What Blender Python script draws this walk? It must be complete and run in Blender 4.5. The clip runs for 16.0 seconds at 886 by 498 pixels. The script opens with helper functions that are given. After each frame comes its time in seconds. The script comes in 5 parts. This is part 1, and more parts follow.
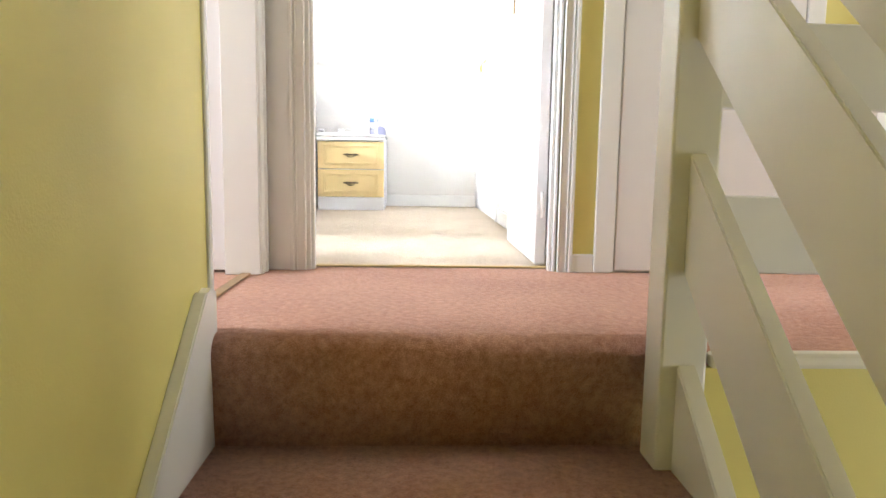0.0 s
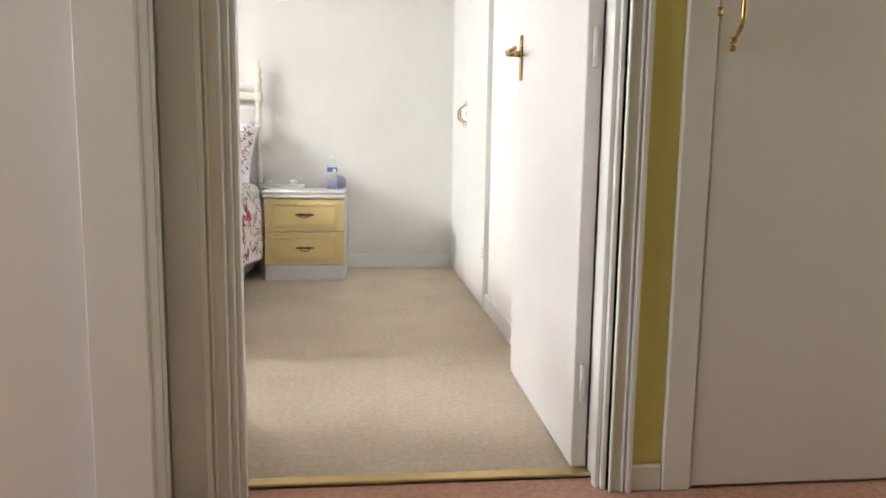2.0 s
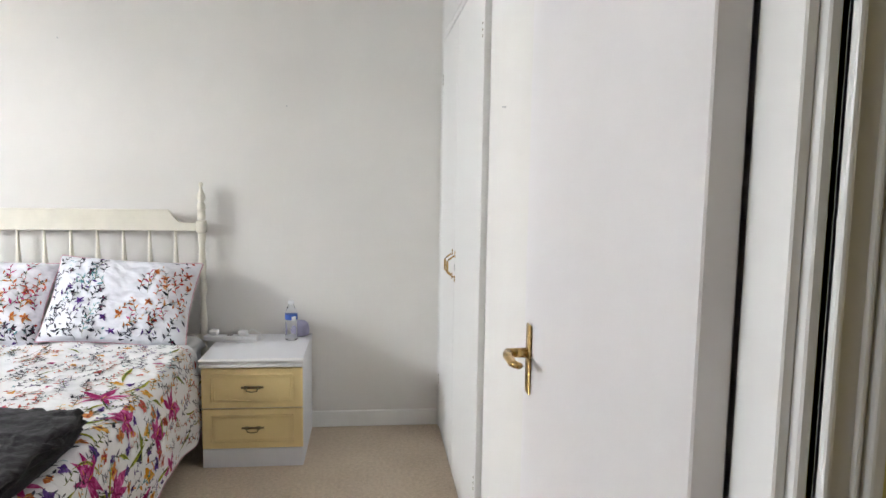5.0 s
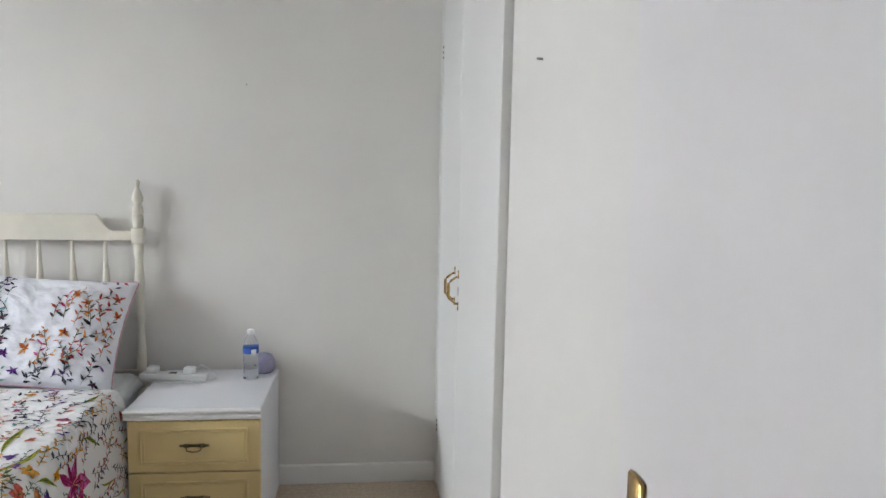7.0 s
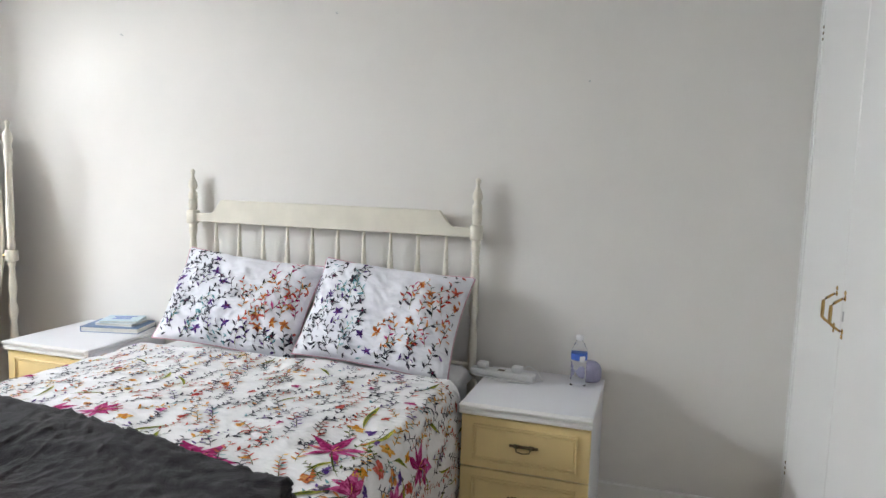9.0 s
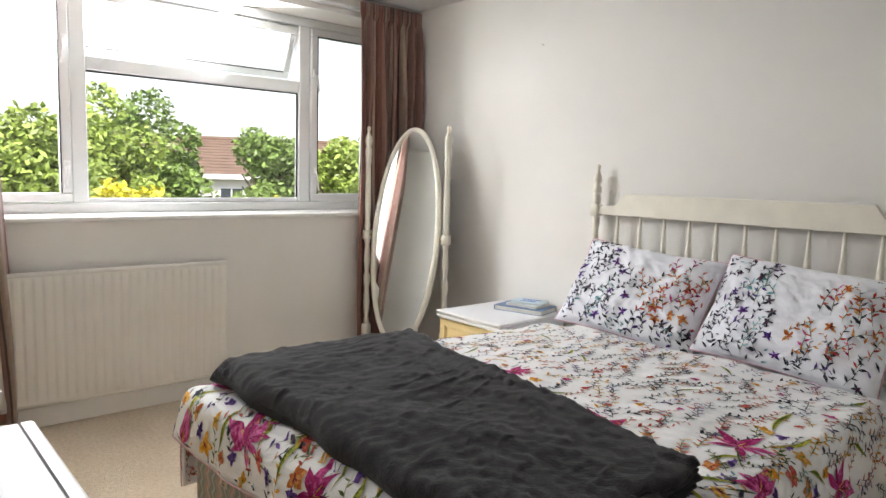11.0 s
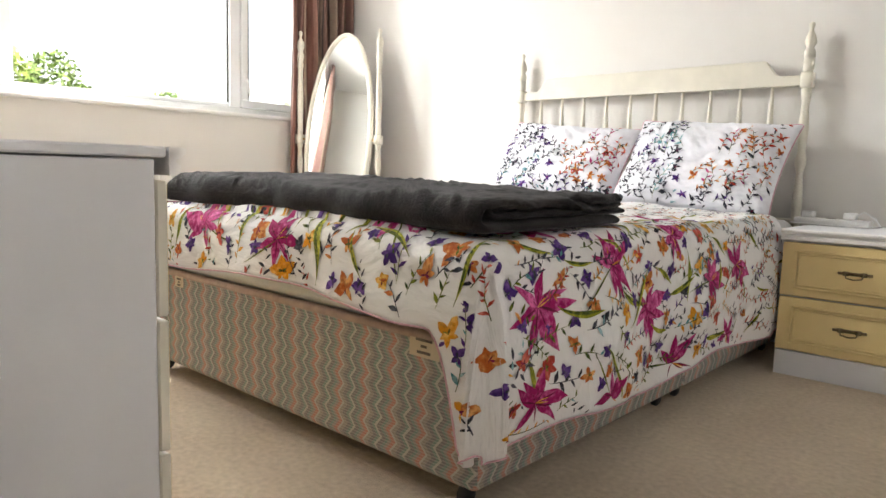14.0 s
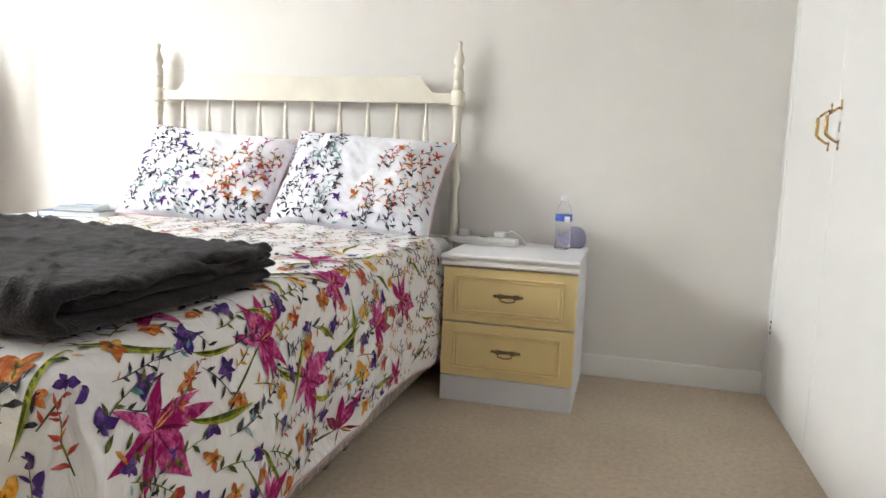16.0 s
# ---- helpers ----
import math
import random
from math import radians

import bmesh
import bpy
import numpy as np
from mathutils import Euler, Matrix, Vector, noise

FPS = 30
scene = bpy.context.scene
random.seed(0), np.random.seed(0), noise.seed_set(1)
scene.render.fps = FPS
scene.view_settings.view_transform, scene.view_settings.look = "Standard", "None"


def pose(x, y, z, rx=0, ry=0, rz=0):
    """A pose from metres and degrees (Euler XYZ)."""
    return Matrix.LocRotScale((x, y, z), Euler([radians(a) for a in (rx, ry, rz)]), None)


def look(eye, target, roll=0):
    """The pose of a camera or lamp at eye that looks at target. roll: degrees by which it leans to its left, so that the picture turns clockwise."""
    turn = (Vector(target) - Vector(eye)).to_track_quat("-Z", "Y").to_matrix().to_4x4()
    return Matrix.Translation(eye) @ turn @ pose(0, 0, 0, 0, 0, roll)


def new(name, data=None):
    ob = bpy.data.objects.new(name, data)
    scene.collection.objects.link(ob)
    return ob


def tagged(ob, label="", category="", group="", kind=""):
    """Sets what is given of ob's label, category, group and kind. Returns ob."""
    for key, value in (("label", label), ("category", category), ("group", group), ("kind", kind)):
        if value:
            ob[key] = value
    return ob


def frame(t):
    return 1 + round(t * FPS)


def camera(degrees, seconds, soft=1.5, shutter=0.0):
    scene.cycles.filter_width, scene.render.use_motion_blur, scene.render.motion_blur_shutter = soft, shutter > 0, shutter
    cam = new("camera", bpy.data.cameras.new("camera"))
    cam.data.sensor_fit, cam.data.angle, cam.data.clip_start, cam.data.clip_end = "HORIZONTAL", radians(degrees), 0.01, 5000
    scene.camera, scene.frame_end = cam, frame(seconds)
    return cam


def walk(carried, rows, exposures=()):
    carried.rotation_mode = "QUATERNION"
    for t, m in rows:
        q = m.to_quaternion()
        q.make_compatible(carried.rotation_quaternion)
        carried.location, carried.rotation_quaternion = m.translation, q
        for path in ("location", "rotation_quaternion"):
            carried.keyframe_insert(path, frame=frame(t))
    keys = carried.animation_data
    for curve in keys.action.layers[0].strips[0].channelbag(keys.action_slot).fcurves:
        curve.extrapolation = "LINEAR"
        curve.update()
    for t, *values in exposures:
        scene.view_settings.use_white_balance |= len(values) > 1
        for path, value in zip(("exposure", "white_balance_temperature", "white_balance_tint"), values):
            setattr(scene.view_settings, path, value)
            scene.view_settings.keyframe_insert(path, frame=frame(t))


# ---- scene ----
cam = camera(65.8, 16.0)
PATH = [
    (0, (2.273, -5.59, 0.361), (2.361, -3.608, 0.109), 0.9),
    (0.5, (2.239, -5.462, 0.437), (2.468, -3.492, 0.174), 0.9),
    (1, (2.239, -5.2, 0.502), (2.493, -3.234, 0.242), 0.8),
    (1.5, (2.254, -4.927, 0.641), (2.492, -2.958, 0.381), 0.6),
    (2, (2.218, -4.766, 0.741), (2.427, -2.794, 0.486), 0.8),
    (2.5, (2.236, -4.684, 0.859), (2.441, -2.709, 0.614), 0.9),
    (3, (2.286, -4.526, 0.995), (2.493, -2.551, 0.753), 0.8),
    (3.5, (2.28, -4.361, 1.113), (2.488, -2.386, 0.874), 0.9),
    (4, (2.279, -4.191, 1.295), (2.492, -2.218, 1.045), 1.3),
    (4.5, (2.35, -4.023, 1.421), (2.566, -2.049, 1.186), 1.2),
    (4.7, (2.366, -3.959, 1.451), (2.582, -1.984, 1.225), 1.0),
    (6.8, (2.448, -3.143, 1.436), (2.649, -1.164, 1.231), 0.9),
    (7, (2.456, -3.093, 1.421), (2.673, -1.116, 1.212), 1.1),
    (7.5, (2.46, -3.007, 1.394), (2.633, -1.026, 1.18), 1.5),
    (8, (2.399, -2.961, 1.399), (2.279, -0.977, 1.183), 1.8),
    (8.5, (2.314, -2.953, 1.382), (1.964, -0.995, 1.176), 1.8),
    (9, (2.241, -2.958, 1.395), (1.644, -1.061, 1.18), 1.8),
    (9.5, (2.183, -2.954, 1.354), (1.224, -1.211, 1.158), 2.1),
    (10, (2.145, -2.992, 1.356), (0.946, -1.403, 1.158), 2.0),
    (10.2, (2.154, -2.998, 1.365), (0.871, -1.478, 1.158), 1.9),
    (12.3, (2.305, -3.126, 1.137), (0.721, -1.92, 0.94), 1.5),
    (12.5, (2.318, -3.113, 1.116), (0.769, -1.864, 0.913), 1.4),
    (13, (2.31, -3.163, 1.032), (0.887, -1.773, 0.819), 1.6),
    (13.5, (2.312, -3.216, 0.873), (0.942, -1.774, 0.654), 1.6),
    (14, (2.333, -3.262, 0.722), (1.002, -1.787, 0.495), 1.7),
    (14.5, (2.381, -3.253, 0.654), (1.122, -1.715, 0.425), 1.6),
    (15, (2.39, -3.228, 0.651), (1.28, -1.581, 0.417), 1.6),
    (15.5, (2.338, -3.086, 0.706), (1.461, -1.304, 0.476), 2.0),
    (16, (2.198, -2.926, 0.851), (1.691, -1.006, 0.617), 2.3),
]
walk(cam, [(t, look(e, g, r)) for t, e, g, r in PATH],
     exposures=[(0, 3.6, 6000, 9), (0.5, 3.5, 6000, 9), (1.0, 3.0, 6350, 10), (1.5, 2.5, 6550, 10), (2.5, 2.2, 6600, 10), (3.5, 2.05, 6400, 10), (4.7, 1.78, 6300, 10), (7.0, 1.35, 6100, 9), (9.0, 1.24, 6200, 9), (10.0, 1.1, 6250, 9), (12.5, 0.92, 7000, 11), (13.5, 1.35, 6850, 10), (14.5, 2.05, 6700, 10), (16.0, 1.85, 6550, 9)])

# ---- light ----
world = bpy.data.worlds.new("sky")
scene.world = world
world.use_nodes = True
_wn = world.node_tree.nodes
_sky = _wn.new("ShaderNodeTexSky")
_sky.sky_type = 'NISHITA'
_sky.sun_disc = False
_sky.sun_elevation = radians(48)
_sky.sun_rotation = radians(110)
_sky.air_density, _sky.dust_density = 1.0, 2.0
# thin white summer haze over the blue
_haze = _wn.new("ShaderNodeMix")
_haze.data_type = 'RGBA'
_haze.inputs[0].default_value = 0.55
_haze.inputs[7].default_value = (6.0, 6.0, 6.1, 1.0)
world.node_tree.links.new(_sky.outputs[0], _haze.inputs[6])
world.node_tree.links.new(_haze.outputs[2], _wn["Background"].inputs[0])
_wn["Background"].inputs[1].default_value = 0.15
_sl = bpy.data.lights.new("sun", 'SUN')
_sl.energy, _sl.angle, _sl.color = 4.0, radians(0.6), (1.0, 0.95, 0.87)
sun = new("sun", _sl)
sun.matrix_world = look((30, -12, 36), (0, 0, 0))


def area_lamp(name, loc, target, sx, sy, power, color=(1, 1, 1)):
    d = bpy.data.lights.new(name, 'AREA')
    d.shape, d.size, d.size_y, d.energy, d.color = 'RECTANGLE', sx, sy, power, color
    o = new(name, d)
    o.matrix_world = look(loc, target)
    return o


area_lamp("window_light", (-2.22, -1.85, 2.1), (0.7, -3.5, 2.25), 1.9, 0.45, 48, (0.96, 0.98, 1.0))
area_lamp("sky_light", (-3.5, -3.2, 2.5), (2.0, -4.2, 1.9), 3.2, 0.9, 74, (0.96, 0.98, 1.0))
area_lamp("side_room_window_light", (-0.75, -4.5, 1.5), (3, -4.2, 1.1), 1.4, 1.2, 3.0, (0.97, 0.98, 1.0))
area_lamp("east_room_window_light", (4.2, -0.75, 1.5), (4.1, -4, 0.9), 1.2, 1.2, 2.4, (1.0, 0.97, 0.93))
# added fill lamp by the windowless east wall, brightens the yellow stair wall
area_lamp("stair_fill_light", (4.66, -3.85, 1.35), (1.8, -5.6, 0.5), 0.8, 1.3, 2.7, (1.0, 0.97, 0.92))
# low fill lamp with no window behind it, added to lift the wall from below
area_lamp("hall_fill_light", (4.66, -5.4, -0.4), (1.8, -5.0, 0.4), 1.0, 1.0, 1.9, (1.0, 0.97, 0.90))


# ---- materials ----
def nodes_of(m):
    m.use_nodes = True
    return m.node_tree.nodes, m.node_tree.links, m.node_tree.nodes["Principled BSDF"]


def mat(name, col, rough=0.5, metal=0.0, var=0.06, scale=6.0, bump=0.0, bscale=120.0, spec=0.5, stretch=(1, 1, 1), fine=0.0, coat=0.0):
    """Plain paint, wood, plastic or metal with large-scale mottling and fine relief."""
    m = bpy.data.materials.new(name)
    n, l, b = nodes_of(m)
    tc = n.new("ShaderNodeTexCoord")
    mp = n.new("ShaderNodeMapping")
    mp.inputs["Scale"].default_value = stretch
    l.new(tc.outputs["Object"], mp.inputs["Vector"])
    nz = n.new("ShaderNodeTexNoise")
    nz.inputs["Scale"].default_value = scale
    nz.inputs["Detail"].default_value = 5
    l.new(mp.outputs[0], nz.inputs["Vector"])
    mr = n.new("ShaderNodeMapRange")
    mr.inputs["From Min"].default_value, mr.inputs["From Max"].default_value = 0.3, 0.7
    mr.inputs["To Min"].default_value, mr.inputs["To Max"].default_value = 1 - var, 1 + var
    l.new(nz.outputs["Fac"], mr.inputs["Value"])
    fac = mr.outputs[0]
    nf = n.new("ShaderNodeTexNoise")
    nf.inputs["Scale"].default_value = bscale
    nf.inputs["Detail"].default_value = 3
    l.new(mp.outputs[0], nf.inputs["Vector"])
    if fine:
        mr2 = n.new("ShaderNodeMapRange")
        mr2.inputs["From Min"].default_value, mr2.inputs["From Max"].default_value = 0.3, 0.7
        mr2.inputs["To Min"].default_value, mr2.inputs["To Max"].default_value = 1 - fine, 1 + fine
        l.new(nf.outputs["Fac"], mr2.inputs["Value"])
        mm = n.new("ShaderNodeMath")
        mm.operation = 'MULTIPLY'
        l.new(fac, mm.inputs[0])
        l.new(mr2.outputs[0], mm.inputs[1])
        fac = mm.outputs[0]
    vm = n.new("ShaderNodeVectorMath")
    vm.operation = 'SCALE'
    vm.inputs[0].default_value = col
    l.new(fac, vm.inputs["Scale"])
    l.new(vm.outputs[0], b.inputs["Base Color"])
    rr = n.new("ShaderNodeMapRange")
    rr.inputs["To Min"].default_value, rr.inputs["To Max"].default_value = max(0.03, rough - 0.08), min(1, rough + 0.08)
    l.new(nz.outputs["Fac"], rr.inputs["Value"])
    l.new(rr.outputs[0], b.inputs["Roughness"])
    b.inputs["Metallic"].default_value = metal
    b.inputs["Specular IOR Level"].default_value = spec
    b.inputs["Coat Weight"].default_value = coat
    if bump:
        bp = n.new("ShaderNodeBump")
        bp.inputs["Strength"].default_value = bump
        bp.inputs["Distance"].default_value = 0.004
        l.new(nf.outputs["Fac"], bp.inputs["Height"])
        l.new(bp.outputs[0], b.inputs["Normal"])
    return m


def carpet_mat(name, c1, c2, scale=420.0):
    m = bpy.data.materials.new(name)
    n, l, b = nodes_of(m)
    tc = n.new("ShaderNodeTexCoord")
    nz = n.new("ShaderNodeTexNoise")
    nz.inputs["Scale"].default_value, nz.inputs["Detail"].default_value, nz.inputs["Roughness"].default_value = scale, 4, 0.7
    big = n.new("ShaderNodeTexNoise")
    big.inputs["Scale"].default_value, big.inputs["Detail"].default_value = 2.3, 4
    mid = n.new("ShaderNodeTexNoise")
    mid.inputs["Scale"].default_value, mid.inputs["Detail"].default_value = 60.0, 5
    for t in (nz, big, mid):
        l.new(tc.outputs["Object"], t.inputs["Vector"])
    a1 = n.new("ShaderNodeMath"); a1.operation = 'MULTIPLY_ADD'
    l.new(big.outputs["Fac"], a1.inputs[0]); a1.inputs[1].default_value = 0.45
    l.new(nz.outputs["Fac"], a1.inputs[2])
    a2 = n.new("ShaderNodeMath"); a2.operation = 'MULTIPLY_ADD'
    l.new(mid.outputs["Fac"], a2.inputs[0]); a2.inputs[1].default_value = 0.7
    l.new(a1.outputs[0], a2.inputs[2])
    rp = n.new("ShaderNodeMapRange")
    rp.inputs["From Min"].default_value, rp.inputs["From Max"].default_value = 0.75, 1.4
    l.new(a2.outputs[0], rp.inputs["Value"])
    mx = n.new("ShaderNodeMix"); mx.data_type = 'RGBA'
    l.new(rp.outputs[0], mx.inputs["Factor"])
    mx.inputs[6].default_value, mx.inputs[7].default_value = (*c1, 1), (*c2, 1)
    l.new(mx.outputs[2], b.inputs["Base Color"])
    b.inputs["Roughness"].default_value = 0.95
    b.inputs["Specular IOR Level"].default_value = 0.1
    b.inputs["Sheen Weight"].default_value = 0.25
    bp = n.new("ShaderNodeBump")
    bp.inputs["Strength"].default_value, bp.inputs["Distance"].default_value = 0.9, 0.006
    l.new(a2.outputs[0], bp.inputs["Height"])
    l.new(bp.outputs[0], b.inputs["Normal"])
    return m


class G:
    """Small arithmetic on shader sockets."""
    def __init__(self, m):
        self.n, self.l, self.b = nodes_of(m)

    def m(self, op, a, b=None, c=None, clamp=False):
        q = self.n.new("ShaderNodeMath")
        q.operation, q.use_clamp = op, clamp
        for i, v in enumerate((a, b, c)):
            if v is None:
                continue
            if isinstance(v, (int, float)):
                q.inputs[i].default_value = v
            else:
                self.l.new(v, q.inputs[i])
        return q.outputs[0]

    def mix(self, f, a, b):
        q = self.n.new("ShaderNodeMix")
        q.data_type = 'RGBA'
        for i, v in ((0, f), (6, a), (7, b)):
            if isinstance(v, tuple):
                q.inputs[i].default_value = (*v, 1)
            elif isinstance(v, (int, float)):
                q.inputs[i].default_value = v
            else:
                self.l.new(v, q.inputs[i])
        return q.outputs[2]

    def ramp(self, f, cols, const=True):
        q = self.n.new("ShaderNodeValToRGB")
        q.color_ramp.interpolation = 'CONSTANT' if const else 'LINEAR'
        e = q.color_ramp.elements
        while len(e) < len(cols):
            e.new(0.5)
        for i, (p, c) in enumerate(cols):
            e[i].position, e[i].color = p, (*c, 1)
        self.l.new(f, q.inputs[0])
        return q.outputs[0]

    def noise(self, vec, scale, detail=3, out="Fac"):
        q = self.n.new("ShaderNodeTexNoise")
        q.inputs["Scale"].default_value, q.inputs["Detail"].default_value = scale, detail
        self.l.new(vec, q.inputs["Vector"])
        return q.outputs[out]

    def vec(self, op, a, b=None, s=None):
        q = self.n.new("ShaderNodeVectorMath")
        q.operation = op
        for i, v in enumerate((a, b)):
            if v is None:
                continue
            if isinstance(v, tuple):
                q.inputs[i].default_value = v
            else:
                self.l.new(v, q.inputs[i])
        if s is not None:
            q.inputs["Scale"].default_value = s
        return q.outputs[0]

    def xyz(self, v):
        q = self.n.new("ShaderNodeSeparateXYZ")
        self.l.new(v, q.inputs[0])
        return q.outputs[0], q.outputs[1], q.outputs[2]

    def cells(self, vec, scale, rand=1.0):
        """Local offset from the cell's centre and three random values of the cell."""
        q = self.n.new("ShaderNodeTexVoronoi")
        q.voronoi_dimensions, q.feature = '2D', 'F1'
        q.inputs["Scale"].default_value = 1.0
        q.inputs["Randomness"].default_value = rand
        sv = self.vec('SCALE', vec, s=scale)
        self.l.new(sv, q.inputs["Vector"])
        d = self.vec('SUBTRACT', sv, q.outputs["Position"])
        r, g, bl = self.xyz(q.outputs["Color"])
        x, y, _ = self.xyz(d)
        return x, y, r, g, bl

    def turn(self, x, y, ang):
        c, s = self.m('COSINE', ang), self.m('SINE', ang)
        return (self.m('ADD', self.m('MULTIPLY', x, c), self.m('MULTIPLY', y, s)),
                self.m('SUBTRACT', self.m('MULTIPLY', y, c), self.m('MULTIPLY', x, s)))


def cotton_mat(name, col):
    """Crisp white cotton with soft creases and a fine weave."""
    m = bpy.data.materials.new(name)
    g = G(m)
    uv = g.n.new("ShaderNodeTexCoord").outputs["UV"]
    big = g.noise(uv, 6, 5)
    g.l.new(g.mix(g.m('MULTIPLY', big, 0.25), col, tuple(c * 0.86 for c in col)), g.b.inputs["Base Color"])
    g.b.inputs["Roughness"].default_value = 0.85
    g.b.inputs["Sheen Weight"].default_value = 0.15
    g.b.inputs["Specular IOR Level"].default_value = 0.2
    # creases: ridges of a stretched, warped noise
    warp = g.vec('ADD', uv, g.vec('SCALE', g.noise(uv, 3, 2, "Color"), s=0.25))
    st = g.vec('MULTIPLY', warp, (1.0, 2.6, 1.0))
    ridge = g.m('ABSOLUTE', g.m('SUBTRACT', g.noise(st, 7.5, 4), 0.5))
    bp = g.n.new("ShaderNodeBump")
    bp.inputs["Strength"].default_value, bp.inputs["Distance"].default_value = 0.55, 0.022
    g.l.new(g.m('ADD', g.m('ADD', big, g.m('MULTIPLY', ridge, -1.1)), g.m('MULTIPLY', g.noise(uv, 420, 2), 0.03)), bp.inputs["Height"])
    g.l.new(bp.outputs[0], g.b.inputs["Normal"])
    return m


def watercolour_mat(name, col, pale):
    """Printed dye that runs from a full to a washed-out tone, each petal a little different."""
    m = bpy.data.materials.new(name)
    g = G(m)
    o = g.n.new("ShaderNodeTexCoord").outputs["Object"]
    isl = g.n.new("ShaderNodeNewGeometry").outputs["Random Per Island"]
    f = g.m('ADD', g.m('MULTIPLY', g.m('SUBTRACT', g.noise(o, 55, 4), 0.46), 3.6), g.m('MULTIPLY', g.m('SUBTRACT', isl, 0.35), 0.75), clamp=True)
    c = g.mix(f, col, pale)
    c = g.mix(g.m('MULTIPLY', g.m('GREATER_THAN', g.noise(o, 130, 3), 0.57), 0.45), c, tuple(v * 0.45 for v in col))
    g.l.new(c, g.b.inputs["Base Color"])
    g.b.inputs["Roughness"].default_value = 0.85
    g.b.inputs["Specular IOR Level"].default_value = 0.2
    return m


def zigzag_mat(name):
    """Woven divan ticking with vertical zigzag stripes."""
    m = bpy.data.materials.new(name)
    g = G(m)
    tc = g.n.new("ShaderNodeTexCoord")
    x, y, _ = g.xyz(tc.outputs["UV"])
    zz = g.m('MULTIPLY', g.m('PINGPONG', y, 0.024), 0.85)
    wob = g.m('MULTIPLY', g.noise(tc.outputs["UV"], 30, 2), 0.006)
    t = g.m('MULTIPLY', g.m('ADD', g.m('ADD', x, zz), wob), 1 / 0.095)
    f = g.m('FRACT', t)
    TAUPE, PINK, GREEN, GREY = (0.34, 0.29, 0.25), (0.50, 0.22, 0.17), (0.20, 0.28, 0.24), (0.22, 0.20, 0.20)
    LIGHT = (0.50, 0.46, 0.40)
    c = g.ramp(f, [(0.0, PINK), (0.13, LIGHT), (0.2, TAUPE), (0.34, GREY), (0.48, GREEN), (0.58, LIGHT), (0.66, GREY), (0.8, GREEN), (0.9, TAUPE)])
    weave = g.m('FRACT', g.m('MULTIPLY', y, 1 / 0.0072))
    dash = g.m('GREATER_THAN', weave, 0.55)
    c = g.mix(g.m('MULTIPLY', dash, 0.30), c, (0.60, 0.56, 0.50))
    c = g.mix(g.m('MULTIPLY', g.noise(tc.outputs["UV"], 5, 4), 0.25), c, (0.3, 0.26, 0.22))
    g.l.new(c, g.b.inputs["Base Color"])
    g.b.inputs["Roughness"].default_value = 0.9
    g.b.inputs["Specular IOR Level"].default_value = 0.15
    return m


def curtain_mat(name):
    """Heavy curtain cloth in brown, mauve and fawn vertical stripes."""
    m = bpy.data.materials.new(name)
    g = G(m)
    tc = g.n.new("ShaderNodeTexCoord")
    x, y, _ = g.xyz(tc.outputs["UV"])
    t = g.m('FRACT', g.m('ADD', g.m('MULTIPLY', x, 3.1), g.m('MULTIPLY', g.noise(tc.outputs["UV"], 8, 3), 0.03)))
    c = g.ramp(t, [(0.0, (0.22, 0.085, 0.06)), (0.22, (0.34, 0.18, 0.14)), (0.3, (0.05, 0.035, 0.03)), (0.33, (0.33, 0.25, 0.19)),
                   (0.45, (0.26, 0.14, 0.12)), (0.62, (0.15, 0.06, 0.045)), (0.7, (0.42, 0.31, 0.23)), (0.8, (0.06, 0.04, 0.04)), (0.83, (0.27, 0.15, 0.12))])
    c = g.mix(g.m('MULTIPLY', g.noise(tc.outputs["UV"], 26, 5), 0.6), c, (0.13, 0.062, 0.042))
    g.l.new(c, g.b.inputs["Base Color"])
    g.b.inputs["Roughness"].default_value = 0.75
    g.b.inputs["Sheen Weight"].default_value = 0.3
    return m


def fleece_mat(name):
    m = bpy.data.materials.new(name)
    g = G(m)
    tc = g.n.new("ShaderNodeTexCoord")
    o = tc.outputs["Object"]
    f = g.m('ADD', g.m('MULTIPLY', g.noise(o, 210, 4), 0.8), g.m('MULTIPLY', g.noise(o, 11, 5), 1.2))
    c = g.ramp(g.m('MULTIPLY', f, 0.55), [(0.3, (0.006, 0.006, 0.007)), (0.75, (0.042, 0.038, 0.041))], False)
    g.l.new(c, g.b.inputs["Base Color"])
    g.b.inputs["Roughness"].default_value = 0.95
    g.b.inputs["Sheen Weight"].default_value = 0.14
    g.b.inputs["Sheen Roughness"].default_value = 0.4
    g.b.inputs["Specular IOR Level"].default_value = 0.1
    bp = g.n.new("ShaderNodeBump")
    bp.inputs["Strength"].default_value, bp.inputs["Distance"].default_value = 0.55, 0.010
    g.l.new(f, bp.inputs["Height"])
    g.l.new(bp.outputs[0], g.b.inputs["Normal"])
    return m


def glass_mat(name, tint=(1, 1, 1), rough=0.0, ior=1.45):
    m = bpy.data.materials.new(name)
    n, l, b = nodes_of(m)
    b.inputs["Base Color"].default_value = (*tint, 1)
    b.inputs["Transmission Weight"].default_value = 1.0
    b.inputs["Roughness"].default_value = rough
    b.inputs["IOR"].default_value = ior
    return m


